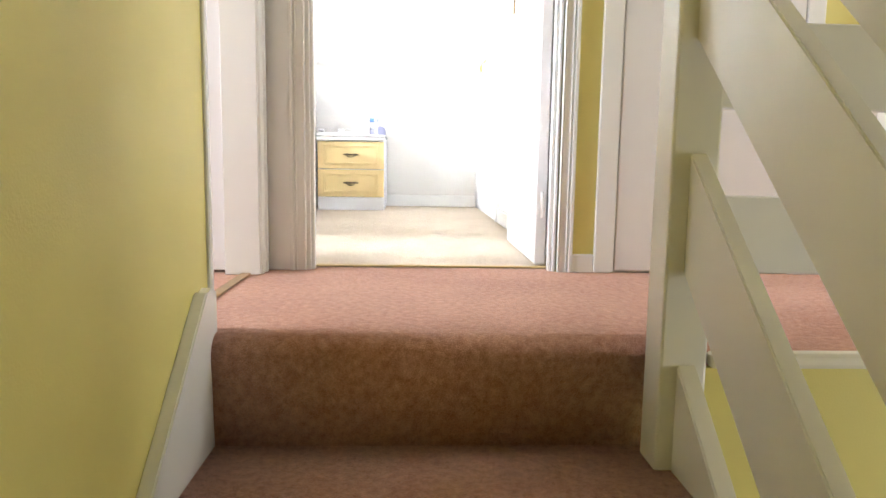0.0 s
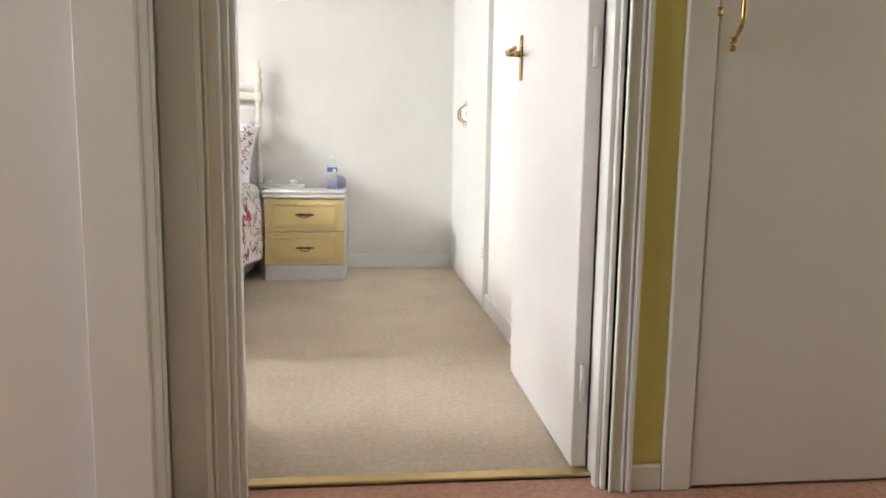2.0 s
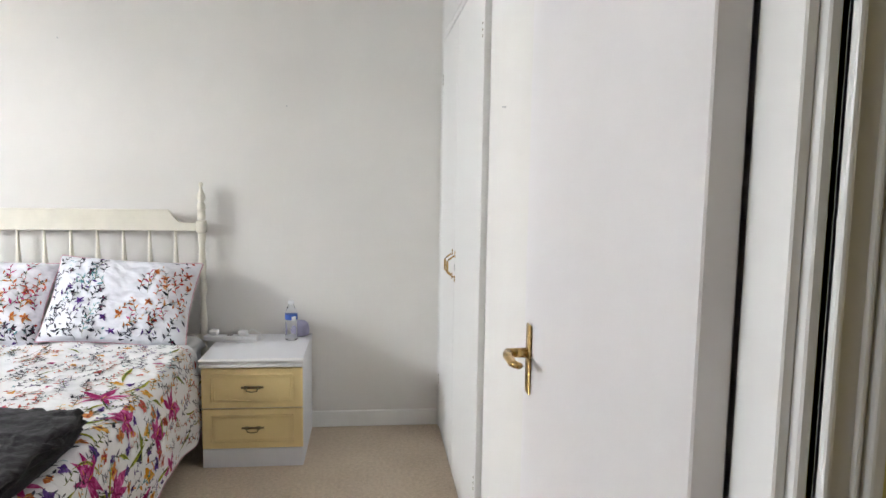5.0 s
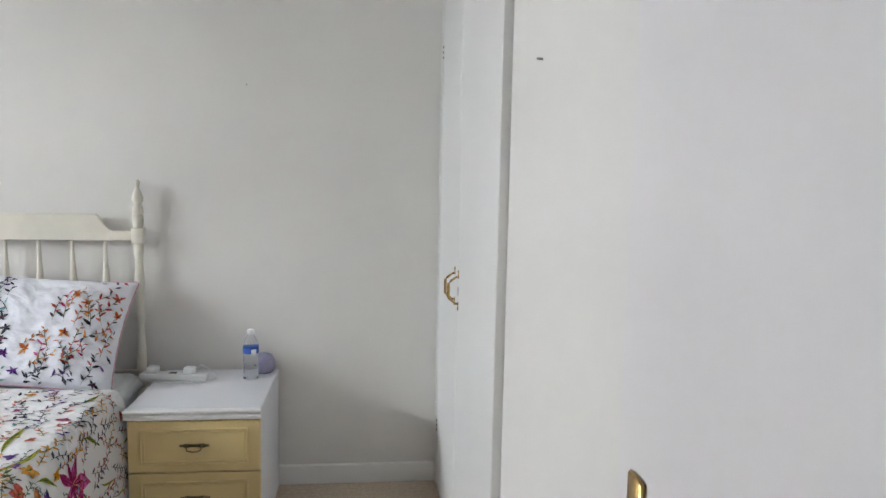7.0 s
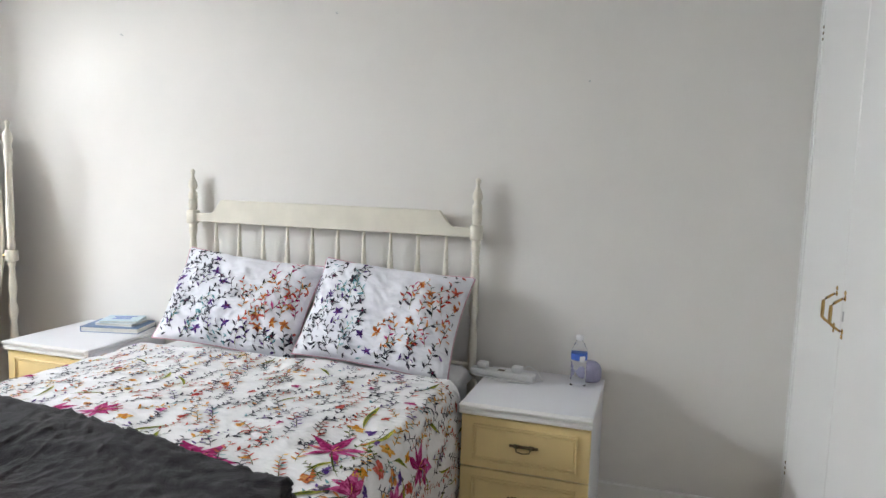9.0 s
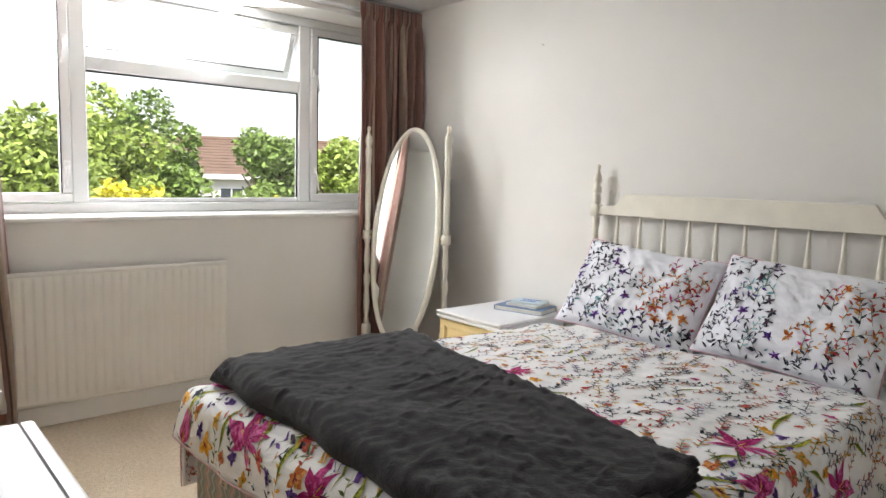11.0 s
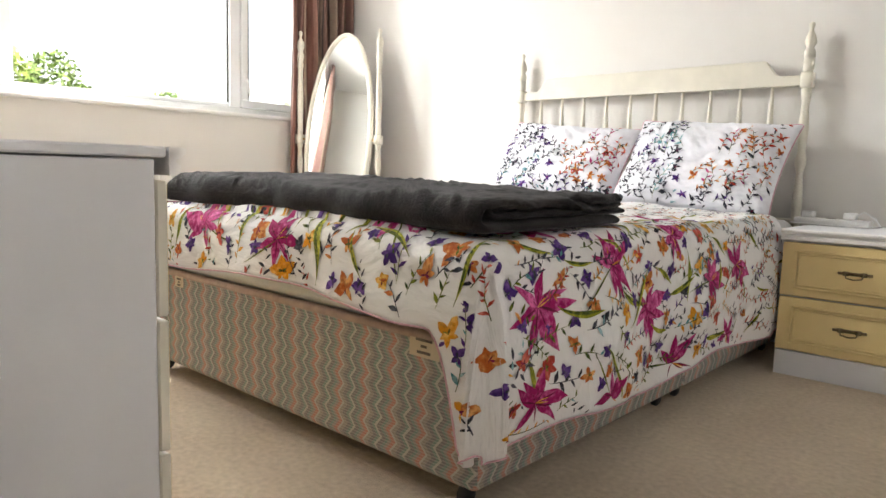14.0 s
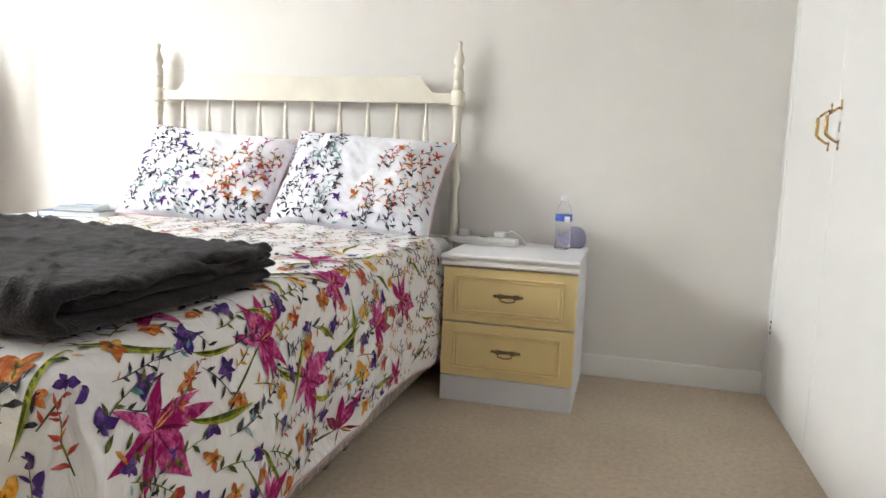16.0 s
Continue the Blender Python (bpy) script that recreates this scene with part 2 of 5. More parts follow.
WALL_W = mat("white_wall_paint", (0.765, 0.74, 0.705), 0.75, var=0.03, scale=1.6, bump=0.12, bscale=260)
WALL_Y = mat("yellow_wall_paint", (0.73, 0.645, 0.22), 0.6, var=0.05, scale=2.2, bump=0.12, bscale=240)
CEIL = mat("ceiling_paint", (0.80, 0.79, 0.77), 0.9, var=0.03, scale=2.0, bump=0.2, bscale=90)
GLOSS = mat("white_gloss_paint", (0.80, 0.785, 0.77), 0.32, var=0.03, scale=3.0, bump=0.05, bscale=40, stretch=(1, 1, 0.25))
SKIRT = mat("white_skirting_paint", (0.86, 0.85, 0.83), 0.35, var=0.03, scale=3.0, bump=0.05, bscale=40)
DOOR_P = mat("painted_door", (0.74, 0.71, 0.71), 0.42, var=0.035, scale=2.0, bump=0.06, bscale=60, stretch=(1, 1, 0.2))
CREAM = mat("cream_painted_wood", (0.74, 0.70, 0.60), 0.4, var=0.05, scale=12, bump=0.05, bscale=80)
WARD = mat("wardrobe_paint", (0.77, 0.76, 0.74), 0.4, var=0.025, scale=1.5, bump=0.05, bscale=60, stretch=(1, 1, 0.2))
CARPET_B = carpet_mat("beige_carpet", (0.49, 0.375, 0.255), (0.87, 0.73, 0.57))
CARPET_P = carpet_mat("pink_carpet", (0.36, 0.13, 0.075), (0.83, 0.48, 0.35), 300)
BRASS = mat("polished_brass", (0.56, 0.38, 0.15), 0.26, 1.0, var=0.12, scale=30)
BRONZE = mat("antique_bronze", (0.22, 0.17, 0.10), 0.38, 1.0, var=0.3, scale=60)
MELA = mat("white_melamine", (0.74, 0.74, 0.77), 0.42, var=0.02, scale=3)
YEL = mat("yellow_drawer_paint", (0.80, 0.63, 0.31), 0.45, var=0.04, scale=5, bump=0.04, bscale=90)
UPVC = mat("white_upvc", (0.80, 0.81, 0.81), 0.25, var=0.015, scale=3)
RUBBER = mat("black_rubber", (0.015, 0.015, 0.015), 0.6, var=0.2, scale=20)
DARK = mat("black_plastic", (0.02, 0.02, 0.022), 0.45, var=0.2, scale=20)
STEEL = mat("grey_metal", (0.5, 0.5, 0.5), 0.35, 1.0, var=0.1, scale=20)
TICK = zigzag_mat("zigzag_ticking")
FLORAL = cotton_mat("duvet_cotton", (0.82, 0.81, 0.81))
FLORAL_S = cotton_mat("pillow_cotton", (0.78, 0.78, 0.83))
DYES = [watercolour_mat(n, c, p) for n, c, p in (
    ("magenta_dye", (0.33, 0.006, 0.11), (0.74, 0.17, 0.42)), ("orange_dye", (0.46, 0.11, 0.02), (0.80, 0.42, 0.14)),
    ("amber_dye", (0.66, 0.27, 0.015), (0.85, 0.55, 0.16)), ("green_dye", (0.045, 0.075, 0.015), (0.24, 0.26, 0.03)),
    ("lime_dye", (0.25, 0.27, 0.015), (0.55, 0.52, 0.08)), ("purple_dye", (0.055, 0.018, 0.16), (0.20, 0.10, 0.36)),
    ("ink_dye", (0.022, 0.025, 0.035), (0.12, 0.12, 0.16)), ("red_dye", (0.42, 0.045, 0.03), (0.70, 0.22, 0.16)),
    ("teal_dye", (0.10, 0.28, 0.32), (0.42, 0.60, 0.62)), ("wine_dye", (0.10, 0.003, 0.03), (0.25, 0.01, 0.07)))]
PIPING = mat("pink_piping", (0.62, 0.36, 0.42), 0.8, var=0.2, scale=60)
SHEET = mat("white_sheet", (0.78, 0.78, 0.78), 0.9, var=0.03, scale=10, bump=0.2, bscale=60)
FLEECE = fleece_mat("charcoal_fleece")
CURTAIN = curtain_mat("striped_curtain_cloth")
GLASS = glass_mat("clear_glass")
PET = glass_mat("clear_plastic", (0.96, 0.98, 1.0), 0.04, 1.14)
RADI = mat("radiator_enamel", (0.78, 0.75, 0.70), 0.35, var=0.02, scale=4)
WPLAST = mat("white_plastic", (0.80, 0.80, 0.80), 0.35, var=0.02, scale=20)
LILAC = mat("lilac_speaker_cloth", (0.33, 0.32, 0.45), 0.8, var=0.08, scale=60, bump=0.3, bscale=500)
BLUE = mat("blue_print", (0.04, 0.12, 0.50), 0.5, var=0.1, scale=40)
BOOKB = mat("slate_blue_cover", (0.16, 0.24, 0.40), 0.5, var=0.08, scale=20)
BOOKL = mat("pale_blue_cover", (0.55, 0.66, 0.72), 0.5, var=0.12, scale=30)
PAPER = mat("page_paper", (0.75, 0.73, 0.68), 0.9, var=0.08, scale=5, bump=0.4, bscale=300, stretch=(1, 1, 20))
TAGM = mat("cream_label_cloth", (0.62, 0.52, 0.38), 0.8, var=0.06, scale=40)
INKM = mat("dark_ink", (0.16, 0.13, 0.11), 0.8)
GOLDT = mat("gold_threshold_strip", (0.62, 0.46, 0.20), 0.35, 0.8, var=0.1, scale=20)
MIRROR = mat("mirror_silver", (0.90, 0.93, 0.91), 0.04, 1.0, var=0.0, scale=2)
for _l in list(MIRROR.node_tree.nodes["Principled BSDF"].inputs["Roughness"].links):
    MIRROR.node_tree.links.remove(_l)
MIRROR.node_tree.nodes["Principled BSDF"].inputs["Roughness"].default_value = 0.02
SEAMC = mat("pinkish_seam_cloth", (0.46, 0.33, 0.27), 0.85, var=0.15, scale=30)
PEACH = mat("peach_cloth", (0.60, 0.30, 0.12), 0.85, var=0.3, scale=25, bump=0.4, bscale=60)


# ---- mesh helpers ----
def thing(name, label, category, group="", kind="", at=(0, 0, 0), rz=0.0):
    e = new(name)
    e.matrix_world = pose(*at, 0, 0, rz)
    return tagged(e, label, category, group, kind)


def part(name, bm, material, parent=None, label="", smooth=True, uv=None):
    me = bpy.data.meshes.new(name)
    bm.to_mesh(me)
    bm.free()
    me.materials.append(material)
    for p in me.polygons:
        p.use_smooth = smooth
    o = new(name, me)
    if parent is not None:
        o.parent = parent
    if label:
        tagged(o, label)
    return o


def box(x0, x1, y0, y1, z0, z1, bev=0.0, seg=1, bm=None):
    q = bm or bmesh.new()
    r = bmesh.ops.create_cube(q, size=1.0)
    vs = r["verts"]
    bmesh.ops.scale(q, vec=(abs(x1 - x0), abs(y1 - y0), abs(z1 - z0)), verts=vs)
    bmesh.ops.translate(q, vec=((x0 + x1) / 2, (y0 + y1) / 2, (z0 + z1) / 2), verts=vs)
    if bev:
        es = list({e for v in vs for e in v.link_edges})
        bmesh.ops.bevel(q, geom=es, offset=bev, segments=seg, affect='EDGES', profile=0.5)
    return q


def lathe(prof, seg=20, bm=None, m=None):
    """Turn (radius, z) pairs round the z axis."""
    q = bm or bmesh.new()
    rings = []
    for r, z in prof:
        rings.append([q.verts.new((r * math.cos(2 * math.pi * i / seg), r * math.sin(2 * math.pi * i / seg), z)) for i in range(seg)])
    for a, b in zip(rings, rings[1:]):
        for i in range(seg):
            q.faces.new((a[i], a[(i + 1) % seg], b[(i + 1) % seg], b[i]))
    q.faces.new(list(reversed(rings[0])))
    q.faces.new(rings[-1])
    if m is not None:
        bmesh.ops.transform(q, matrix=m, verts=[v for r in rings for v in r])
    return q


def tube(points, r, seg=10, bm=None, flat=1.0):
    """A round bar along a line of points."""
    q = bm or bmesh.new()
    pts = [Vector(p) for p in points]
    rings = []
    for i, p in enumerate(pts):
        d = (pts[min(i + 1, len(pts) - 1)] - pts[max(i - 1, 0)]).normalized()
        up = Vector((0, 0, 1)) if abs(d.z) < 0.9 else Vector((1, 0, 0))
        a = d.cross(up).normalized()
        b = a.cross(d).normalized()
        rr = r[i] if isinstance(r, (list, tuple)) else r
        rings.append([q.verts.new(p + a * rr * math.cos(2 * math.pi * k / seg) + b * rr * flat * math.sin(2 * math.pi * k / seg)) for k in range(seg)])
    for a, b in zip(rings, rings[1:]):
        for i in range(seg):
            q.faces.new((a[i], a[(i + 1) % seg], b[(i + 1) % seg], b[i]))
    q.faces.new(list(reversed(rings[0])))
    q.faces.new(rings[-1])
    bmesh.ops.recalc_face_normals(q, faces=q.faces)
    return q


def prism(outline, lo, hi, axis="y", bev=0.0):
    """A closed outline pushed along an axis. For 'y' the outline is (x, z), for 'x' (y, z), for 'z' (x, y)."""
    q = bmesh.new()

    def at(a, b, c):
        return {"y": (a, c, b), "x": (c, a, b), "z": (a, b, c)}[axis]
    A = [q.verts.new(at(a, b, lo)) for a, b in outline]
    B = [q.verts.new(at(a, b, hi)) for a, b in outline]
    n = len(outline)
    for i in range(n):
        q.faces.new((A[i], A[(i + 1) % n], B[(i + 1) % n], B[i]))
    q.faces.new(list(reversed(A)))
    q.faces.new(B)
    bmesh.ops.recalc_face_normals(q, faces=q.faces)
    if bev:
        bmesh.ops.bevel(q, geom=list(q.edges), offset=bev, segments=1, affect='EDGES')
    return q


def sheet(fn, nu, nv, uvfn=None, closed=False):
    """A grid of points fn(u, v), u and v from 0 to 1, with its own flat coordinates."""
    q = bmesh.new()
    lay = q.loops.layers.uv.new("UVMap")
    vs = [[q.verts.new(fn(i / nu, j / nv)) for j in range(nv + 1)] for i in range(nu + 1)]
    for i in range(nu):
        for j in range(nv):
            f = q.faces.new((vs[i][j], vs[i + 1][j], vs[i + 1][j + 1], vs[i][j + 1]))
            for lp, (a, b) in zip(f.loops, ((i, j), (i + 1, j), (i + 1, j + 1), (i, j + 1))):
                lp[lay].uv = uvfn(a / nu, b / nv) if uvfn else (a / nu, b / nv)
    return q


def structure(name, bm, material, label, category, smooth=False):
    o = part(name, bm, material, None, "", smooth)
    return tagged(o, label, category, "", "structure")


def solidify(o, t, off=-1):
    md = o.modifiers.new("thickness", 'SOLIDIFY')
    md.thickness, md.offset = t, off
    return o

# ---- structure: bedroom ----
H = 2.42
structure("floor", box(-1.7, 2.85, -3.27, 0.1, -0.12, 0.0), CARPET_B, "beige twist-pile bedroom carpet, lightly worn", "carpet")
structure("wall_north", box(-1.9, 3.4, 0.0, 0.12, -0.1, H), WALL_W, "plain white painted bedroom wall behind the headboard", "wall")
structure("ceiling", box(-2.1, 3.5, -3.33, 0.12, H, H + 0.1), CEIL, "white painted bedroom ceiling", "ceiling")
# window wall, with a deep reveal
WX0, WX1 = -1.98, -1.6
WY0, WY1, WZ0, WZ1 = -2.78, -0.16, 1.045, 2.30
bm = bmesh.new()
box(WX0, WX1, -3.33, 0.0, -0.1, WZ0, bm=bm)
box(WX0, WX1, -3.33, 0.0, WZ1, H, bm=bm)
box(WX0, WX1, -3.33, WY0, WZ0, WZ1, bm=bm)
box(WX0, WX1, WY1, 0.0, WZ0, WZ1, bm=bm)
structure("wall_west", bm, WALL_W, "white painted wall below and around the window", "wall")
# east wall, south part, set back behind the wardrobe front
structure("wall_east", box(2.80, 2.90, -3.235, -1.425, -0.1, H), WALL_W, "white painted wall beside the fitted wardrobe", "wall")
# door wall between bedroom and landing
DX0, DX1, DZ = 1.925, 2.75, 2.02
bm = bmesh.new()
box(-1.98, DX0, -3.325, -3.235, -0.1, H, bm=bm)
box(DX1, 3.79, -3.325, -3.235, -0.1, H, bm=bm)
box(DX0, DX1, -3.325, -3.235, DZ, H, bm=bm)
structure("wall_south", bm, WALL_W, "white painted wall with the bedroom doorway", "wall")
bm = bmesh.new()
for x0, x1 in ((DX1, 2.94),):
    box(x0, x1, -3.331, -3.325, 0, DZ, bm=bm)
box(3.55, 3.785, -3.331, -3.325, 0, H, bm=bm)
box(1.80, 3.55, -3.331, -3.325, DZ, H, bm=bm)
structure("wall_landing_north", bm, WALL_Y, "yellow painted landing wall around the doors", "wall")


def skirting(name, pts, h=0.085, t=0.016, material=None):
    """Chamfered skirting along axis-aligned runs: (x0, y0, x1, y1)."""
    bm = bmesh.new()
    for x0, y0, x1, y1 in pts:
        box(min(x0, x1), max(x0, x1), min(y0, y1), max(y0, y1), 0.0, h, 0.004, 1, bm)
    return structure(name, bm, material or SKIRT, "white gloss painted skirting board", "skirting")


skirting("baseboard_north", [(-1.598, -0.020, 2.77, -0.0005)], 0.092)
skirting("baseboard_west", [(-1.5995, -3.234, -1.58, -0.02)], 0.105, 0.02)
skirting("baseboard_east", [(2.782, -2.4, 2.7995, -1.43)])
structure("trim_door_side", box(1.80, DX0 - 0.002, -3.337, -3.325, 0, H, 0.003), GLOSS, "white gloss board between the two door frames", "trim")
skirting("baseboard_south", [(-1.57, -3.234, 1.86, -3.218)])


# ---- window ----
def window_unit():
    w = tagged(new("window_1"), "white uPVC window with an opened top fanlight", "window", "", "structure")
    X = -1.90

    def ring(name, y0, y1, z0, z1, t, x0, x1, parent, bev=0.006):
        bm = bmesh.new()
        box(x0, x1, y0, y1, z0, z0 + t, bev, 1, bm)
        box(x0, x1, y0, y1, z1 - t, z1, bev, 1, bm)
        box(x0, x1, y0, y0 + t, z0 + t, z1 - t, bev, 1, bm)
        box(x0, x1, y1 - t, y1, z0 + t, z1 - t, bev, 1, bm)
        return part(name, bm, UPVC, parent, "", False)
    ring("window_frame", WY0, WY1, WZ0 + 0.004, WZ1, 0.055, X - 0.035, X + 0.03, w)
    part("mullion", box(X - 0.035, X + 0.03, -2.13, -2.05, WZ0 + 0.06, WZ1 - 0.055, 0.006), UPVC, w, "", False)
    part("mullion", box(X - 0.035, X + 0.03, -0.775, -0.695, WZ0 + 0.06, WZ1 - 0.055, 0.006), UPVC, w, "", False)
    part("transom", box(X - 0.035, X + 0.028, -2.05, -0.775, 1.815, 1.89, 0.006), UPVC, w, "", False)
    for y0, y1 in ((WY0 + 0.055, -2.13), (-0.695, WY1 - 0.055)):
        s = ring("casement", y0 + 0.003, y1 - 0.003, WZ0 + 0.063, WZ1 - 0.058, 0.05, X - 0.028, X + 0.042, w)
        p = part("pane", box(X - 0.006, X + 0.006, y0 + 0.045, y1 - 0.045, WZ0 + 0.105, WZ1 - 0.10), GLASS, s, "", False)
        p.visible_shadow = False
        inner = y1 if y0 < -2 else y0
        gb = box(X + 0.030, X + 0.0432, y0 + 0.052, y0 + 0.056, WZ0 + 0.113, WZ1 - 0.108)
        box(X + 0.030, X + 0.0432, y1 - 0.056, y1 - 0.052, WZ0 + 0.113, WZ1 - 0.108, bm=gb)
        box(X + 0.030, X + 0.0432, y0 + 0.056, y1 - 0.056, WZ1 - 0.112, WZ1 - 0.108, bm=gb)
        part("gasket", gb, RUBBER, s, "black rubber seal", False)
        sg = -1 if y0 < -2 else 1
        for z in (1.30, 1.95):
            hb = box(X + 0.042, X + 0.056, inner + sg * 0.012, inner + sg * 0.04, z - 0.025, z + 0.03, 0.004)
            part("handle", tube([(X + 0.06, inner + sg * 0.026, z), (X + 0.075, inner + sg * 0.03, z - 0.03), (X + 0.075, inner + sg * 0.045, z - 0.12)], [0.010, 0.009, 0.006], 8, hb), WPLAST, s, "white lever handle")
    part("glazing_bead", box(X - 0.03, X + 0.012, -2.05, -0.775, WZ0 + 0.06, WZ0 + 0.085, 0.004), UPVC, w, "", False)
    part("gasket", box(X + 0.0, X + 0.013, -2.048, -0.777, 1.806, 1.814), RUBBER, w, "", False)
    part("gasket", box(X + 0.0, X + 0.013, -0.784, -0.776, WZ0 + 0.09, 1.806), RUBBER, w, "", False)
    p = part("pane", box(X - 0.006, X + 0.006, -2.05, -0.777, WZ0 + 0.085, 1.815), GLASS, w, "", False)
    p.visible_shadow = False
    # top-hung fanlight, pushed open at its foot
    z1, z0 = WZ1 - 0.058, 1.895
    m = Matrix.Translation((X, 0, z1)) @ Matrix.Rotation(radians(24), 4, 'Y') @ Matrix.Translation((-X, 0, -z1))
    f = ring("fanlight", -2.047, -0.778, z0, z1, 0.048, X - 0.03, X + 0.03, w)
    g = part("pane", box(X - 0.006, X + 0.006, -2.025, -0.82, z0 + 0.045, z1 - 0.045), GLASS, f, "", False)
    g.visible_shadow = False
    k = part("gasket", box(X + 0.03, X + 0.033, -2.02, -0.825, z0 + 0.043, z0 + 0.05), RUBBER, f, "", False)
    part("fanlight_handle", tube([(X + 0.03, -1.72, z0 + 0.02), (X + 0.05, -1.72, z0 + 0.03), (X + 0.05, -1.70, z0 + 0.12)], [0.012, 0.009, 0.006], 8), WPLAST, f)
    for o in (f, g, k, *[c for c in f.children if c.name.startswith("fanlight_handle")]):
        o.data.transform(m)
    part("stay", tube([(X + 0.0, -0.80, 2.2), (X - 0.03, -0.80, 2.07), (X - 0.09, -0.80, 2.0)], 0.006, 6), STEEL, w, "metal friction stay")
    part("window_sill", box(-1.87, -1.578, WY0 - 0.03, WY1 + 0.02, WZ0 - 0.022, WZ0 + 0.003, 0.008, 2), GLOSS, w, "white gloss sill board", False)
    return w


window_unit()

# ---- curtains ----


def curtain(y0, y1, seed, flare, name_label):
    rnd = random.Random(seed)
    ph = [rnd.uniform(0, 6) for _ in range(4)]
    top, bot = 2.385, 0.06
    c = thing("curtain", name_label, "curtain", "curtains at the window")

    def fn(u, v):
        z = top + (bot - top) * v
        w = (y1 - y0) * (1 + flare * v)
        yc = (y0 + y1) / 2 + (flare * v * (y1 - y0) / 2) * (1 if y0 < -2 else -1)
        y = yc + (u - 0.5) * w
        a = 0.010 + 0.026 * min(1, v * 5)
        dep = a * math.sin(u * 2 * math.pi * 6.0 + ph[0] + 0.6 * math.sin(v * 3 + ph[1])) + 0.4 * a * math.sin(u * 2 * math.pi * 13 + ph[2] + v * 2)
        if v < 0.05:
            dep = 0.013 * math.sin(u * 2 * math.pi * 22) + 0.01
        return (-1.540 + dep, y + 0.010 * math.sin(9 * v + 20 * u + ph[3]) * min(1, v * 4), z)
    o = part("cloth", sheet(fn, 150, 60, lambda u, v: (u * 1.15, v * 2.2)), CURTAIN, c)
    solidify(o, 0.006)
    part("heading_tape", box(-1.545, -1.533, y0 + 0.01, y1 - 0.01, 2.30, 2.33, 0.003), CURTAIN, c)
    return c


curtain(-0.53, -0.03, 3, 0.0, "brown and mauve striped pleated curtain, drawn open")
curtain(-3.03, -2.52, 5, 0.10, "brown and fawn striped pleated curtain, drawn open")
tr = thing("curtain_track", "white plastic curtain track above the window", "curtain track")
part("rail", box(-1.597, -1.575, -3.1, -0.02, 2.335, 2.36, 0.004), WPLAST, tr)
for y in (-3.0, -2.2, -1.5, -0.8, -0.1):
    part("bracket", box(-1.60, -1.572, y - 0.012, y + 0.012, 2.34, 2.37, 0.003), WPLAST, tr)


# ---- radiator ----
def radiator():
    y0, y1, z0, z1 = -2.62, -1.425, 0.13, 0.775
    r = thing("radiator", "white ribbed steel panel radiator under the window", "radiator", at=(0, 0, 0))
    n = 27

    def fn(u, v):
        y = y0 + (y1 - y0) * u
        ph = (u * n) % 1.0
        d = 0.011 * max(0.0, min(1.0, (0.5 - abs(ph - 0.5)) * 6 - 0.6))
        if v < 0.05 or v > 0.95:
            d = 0.006
        return (-1.535 + d, y, z0 + (z1 - z0) * v)
    solidify(part("front_panel", sheet(fn, n * 8, 40), RADI, r), 0.012)
    part("back_panel", box(-1.575, -1.555, y0 + 0.01, y1 - 0.01, z0 + 0.01, z1 - 0.02, 0.004), RADI, r)
    part("top_seam", tube([(-1.54, y0, z1), (-1.54, y1, z1)], 0.014, 10), RADI, r)
    part("bottom_seam", tube([(-1.54, y0, z0), (-1.54, y1, z0)], 0.014, 10), RADI, r)
    for y in (y0 + 0.2, y1 - 0.2):
        part("bracket", box(-1.60, -1.57, y - 0.02, y + 0.02, z0 + 0.05, z1 - 0.1, 0.003), RADI, r)
    v = part("valve", lathe([(0.012, 0.0), (0.012, 0.13), (0.022, 0.135), (0.022, 0.19), (0.015, 0.21)], 14), WPLAST, r, "white radiator valve cap")
    v.location = (-1.545, y1 + 0.045, 0.0)
    part("valve_collar", lathe([(0.014, 0.10), (0.019, 0.105), (0.019, 0.128), (0.014, 0.133)], 14, m=Matrix.Translation((-1.545, y1 + 0.045, 0))), STEEL, r, "dark metal collar")
    part("pipe", tube([(-1.545, y1 + 0.045, 0.155), (-1.545, y1 - 0.01, 0.155)], 0.010, 8), STEEL, r)


radiator()


# ---- fitted wardrobe ----
def bow_handle(parent, at, length, out, material=None, r=0.006, name="handle"):
    """A D-shaped pull: two roses and a bowed bar. at is the middle on the face, out a unit vector away from it."""
    o, a = Vector(out), Vector(at)
    pts = []
    for i in range(13):
        t = i / 12
        s = math.sin(math.pi * t)
        pts.append(a + Vector((0, 0, (t - 0.5) * length)) + o * (0.006 + 0.030 * min(1, s * 1.5)))
    bm = tube(pts, [r * (0.8 + 0.5 * math.sin(math.pi * i / 12)) for i in range(13)], 10)
    m = Vector((0, 0, 1)).rotation_difference(o).to_matrix().to_4x4()
    for s in (-1, 1):
        for k in (0.0, 0.016):
            lathe([(0.0085 - k * 0.1, 0.0), (0.0085 - k * 0.1, 0.0025), (0.004, 0.004)], 12, bm, Matrix.Translation(a + Vector((0, 0, s * (length / 2 + k)))) @ m)
    return part(name, bm, material or BRASS, parent, "polished brass pull handle")


def hinge(parent, at, nrm, h=0.07, material=None):
    a, o = Vector(at), Vector(nrm)
    bm = tube([a + o * 0.003 - Vector((0, 0, h / 2)), a + o * 0.003 + Vector((0, 0, h / 2))], 0.006, 8)
    for k in (-0.33, 0, 0.33):
        lathe([(0.0075, -0.004), (0.0075, 0.004)], 8, bm, Matrix.Translation(a + o * 0.003 + Vector((0, 0, k * h))))
    return part("hinge", bm, material or GLOSS, parent, "painted butt hinge")


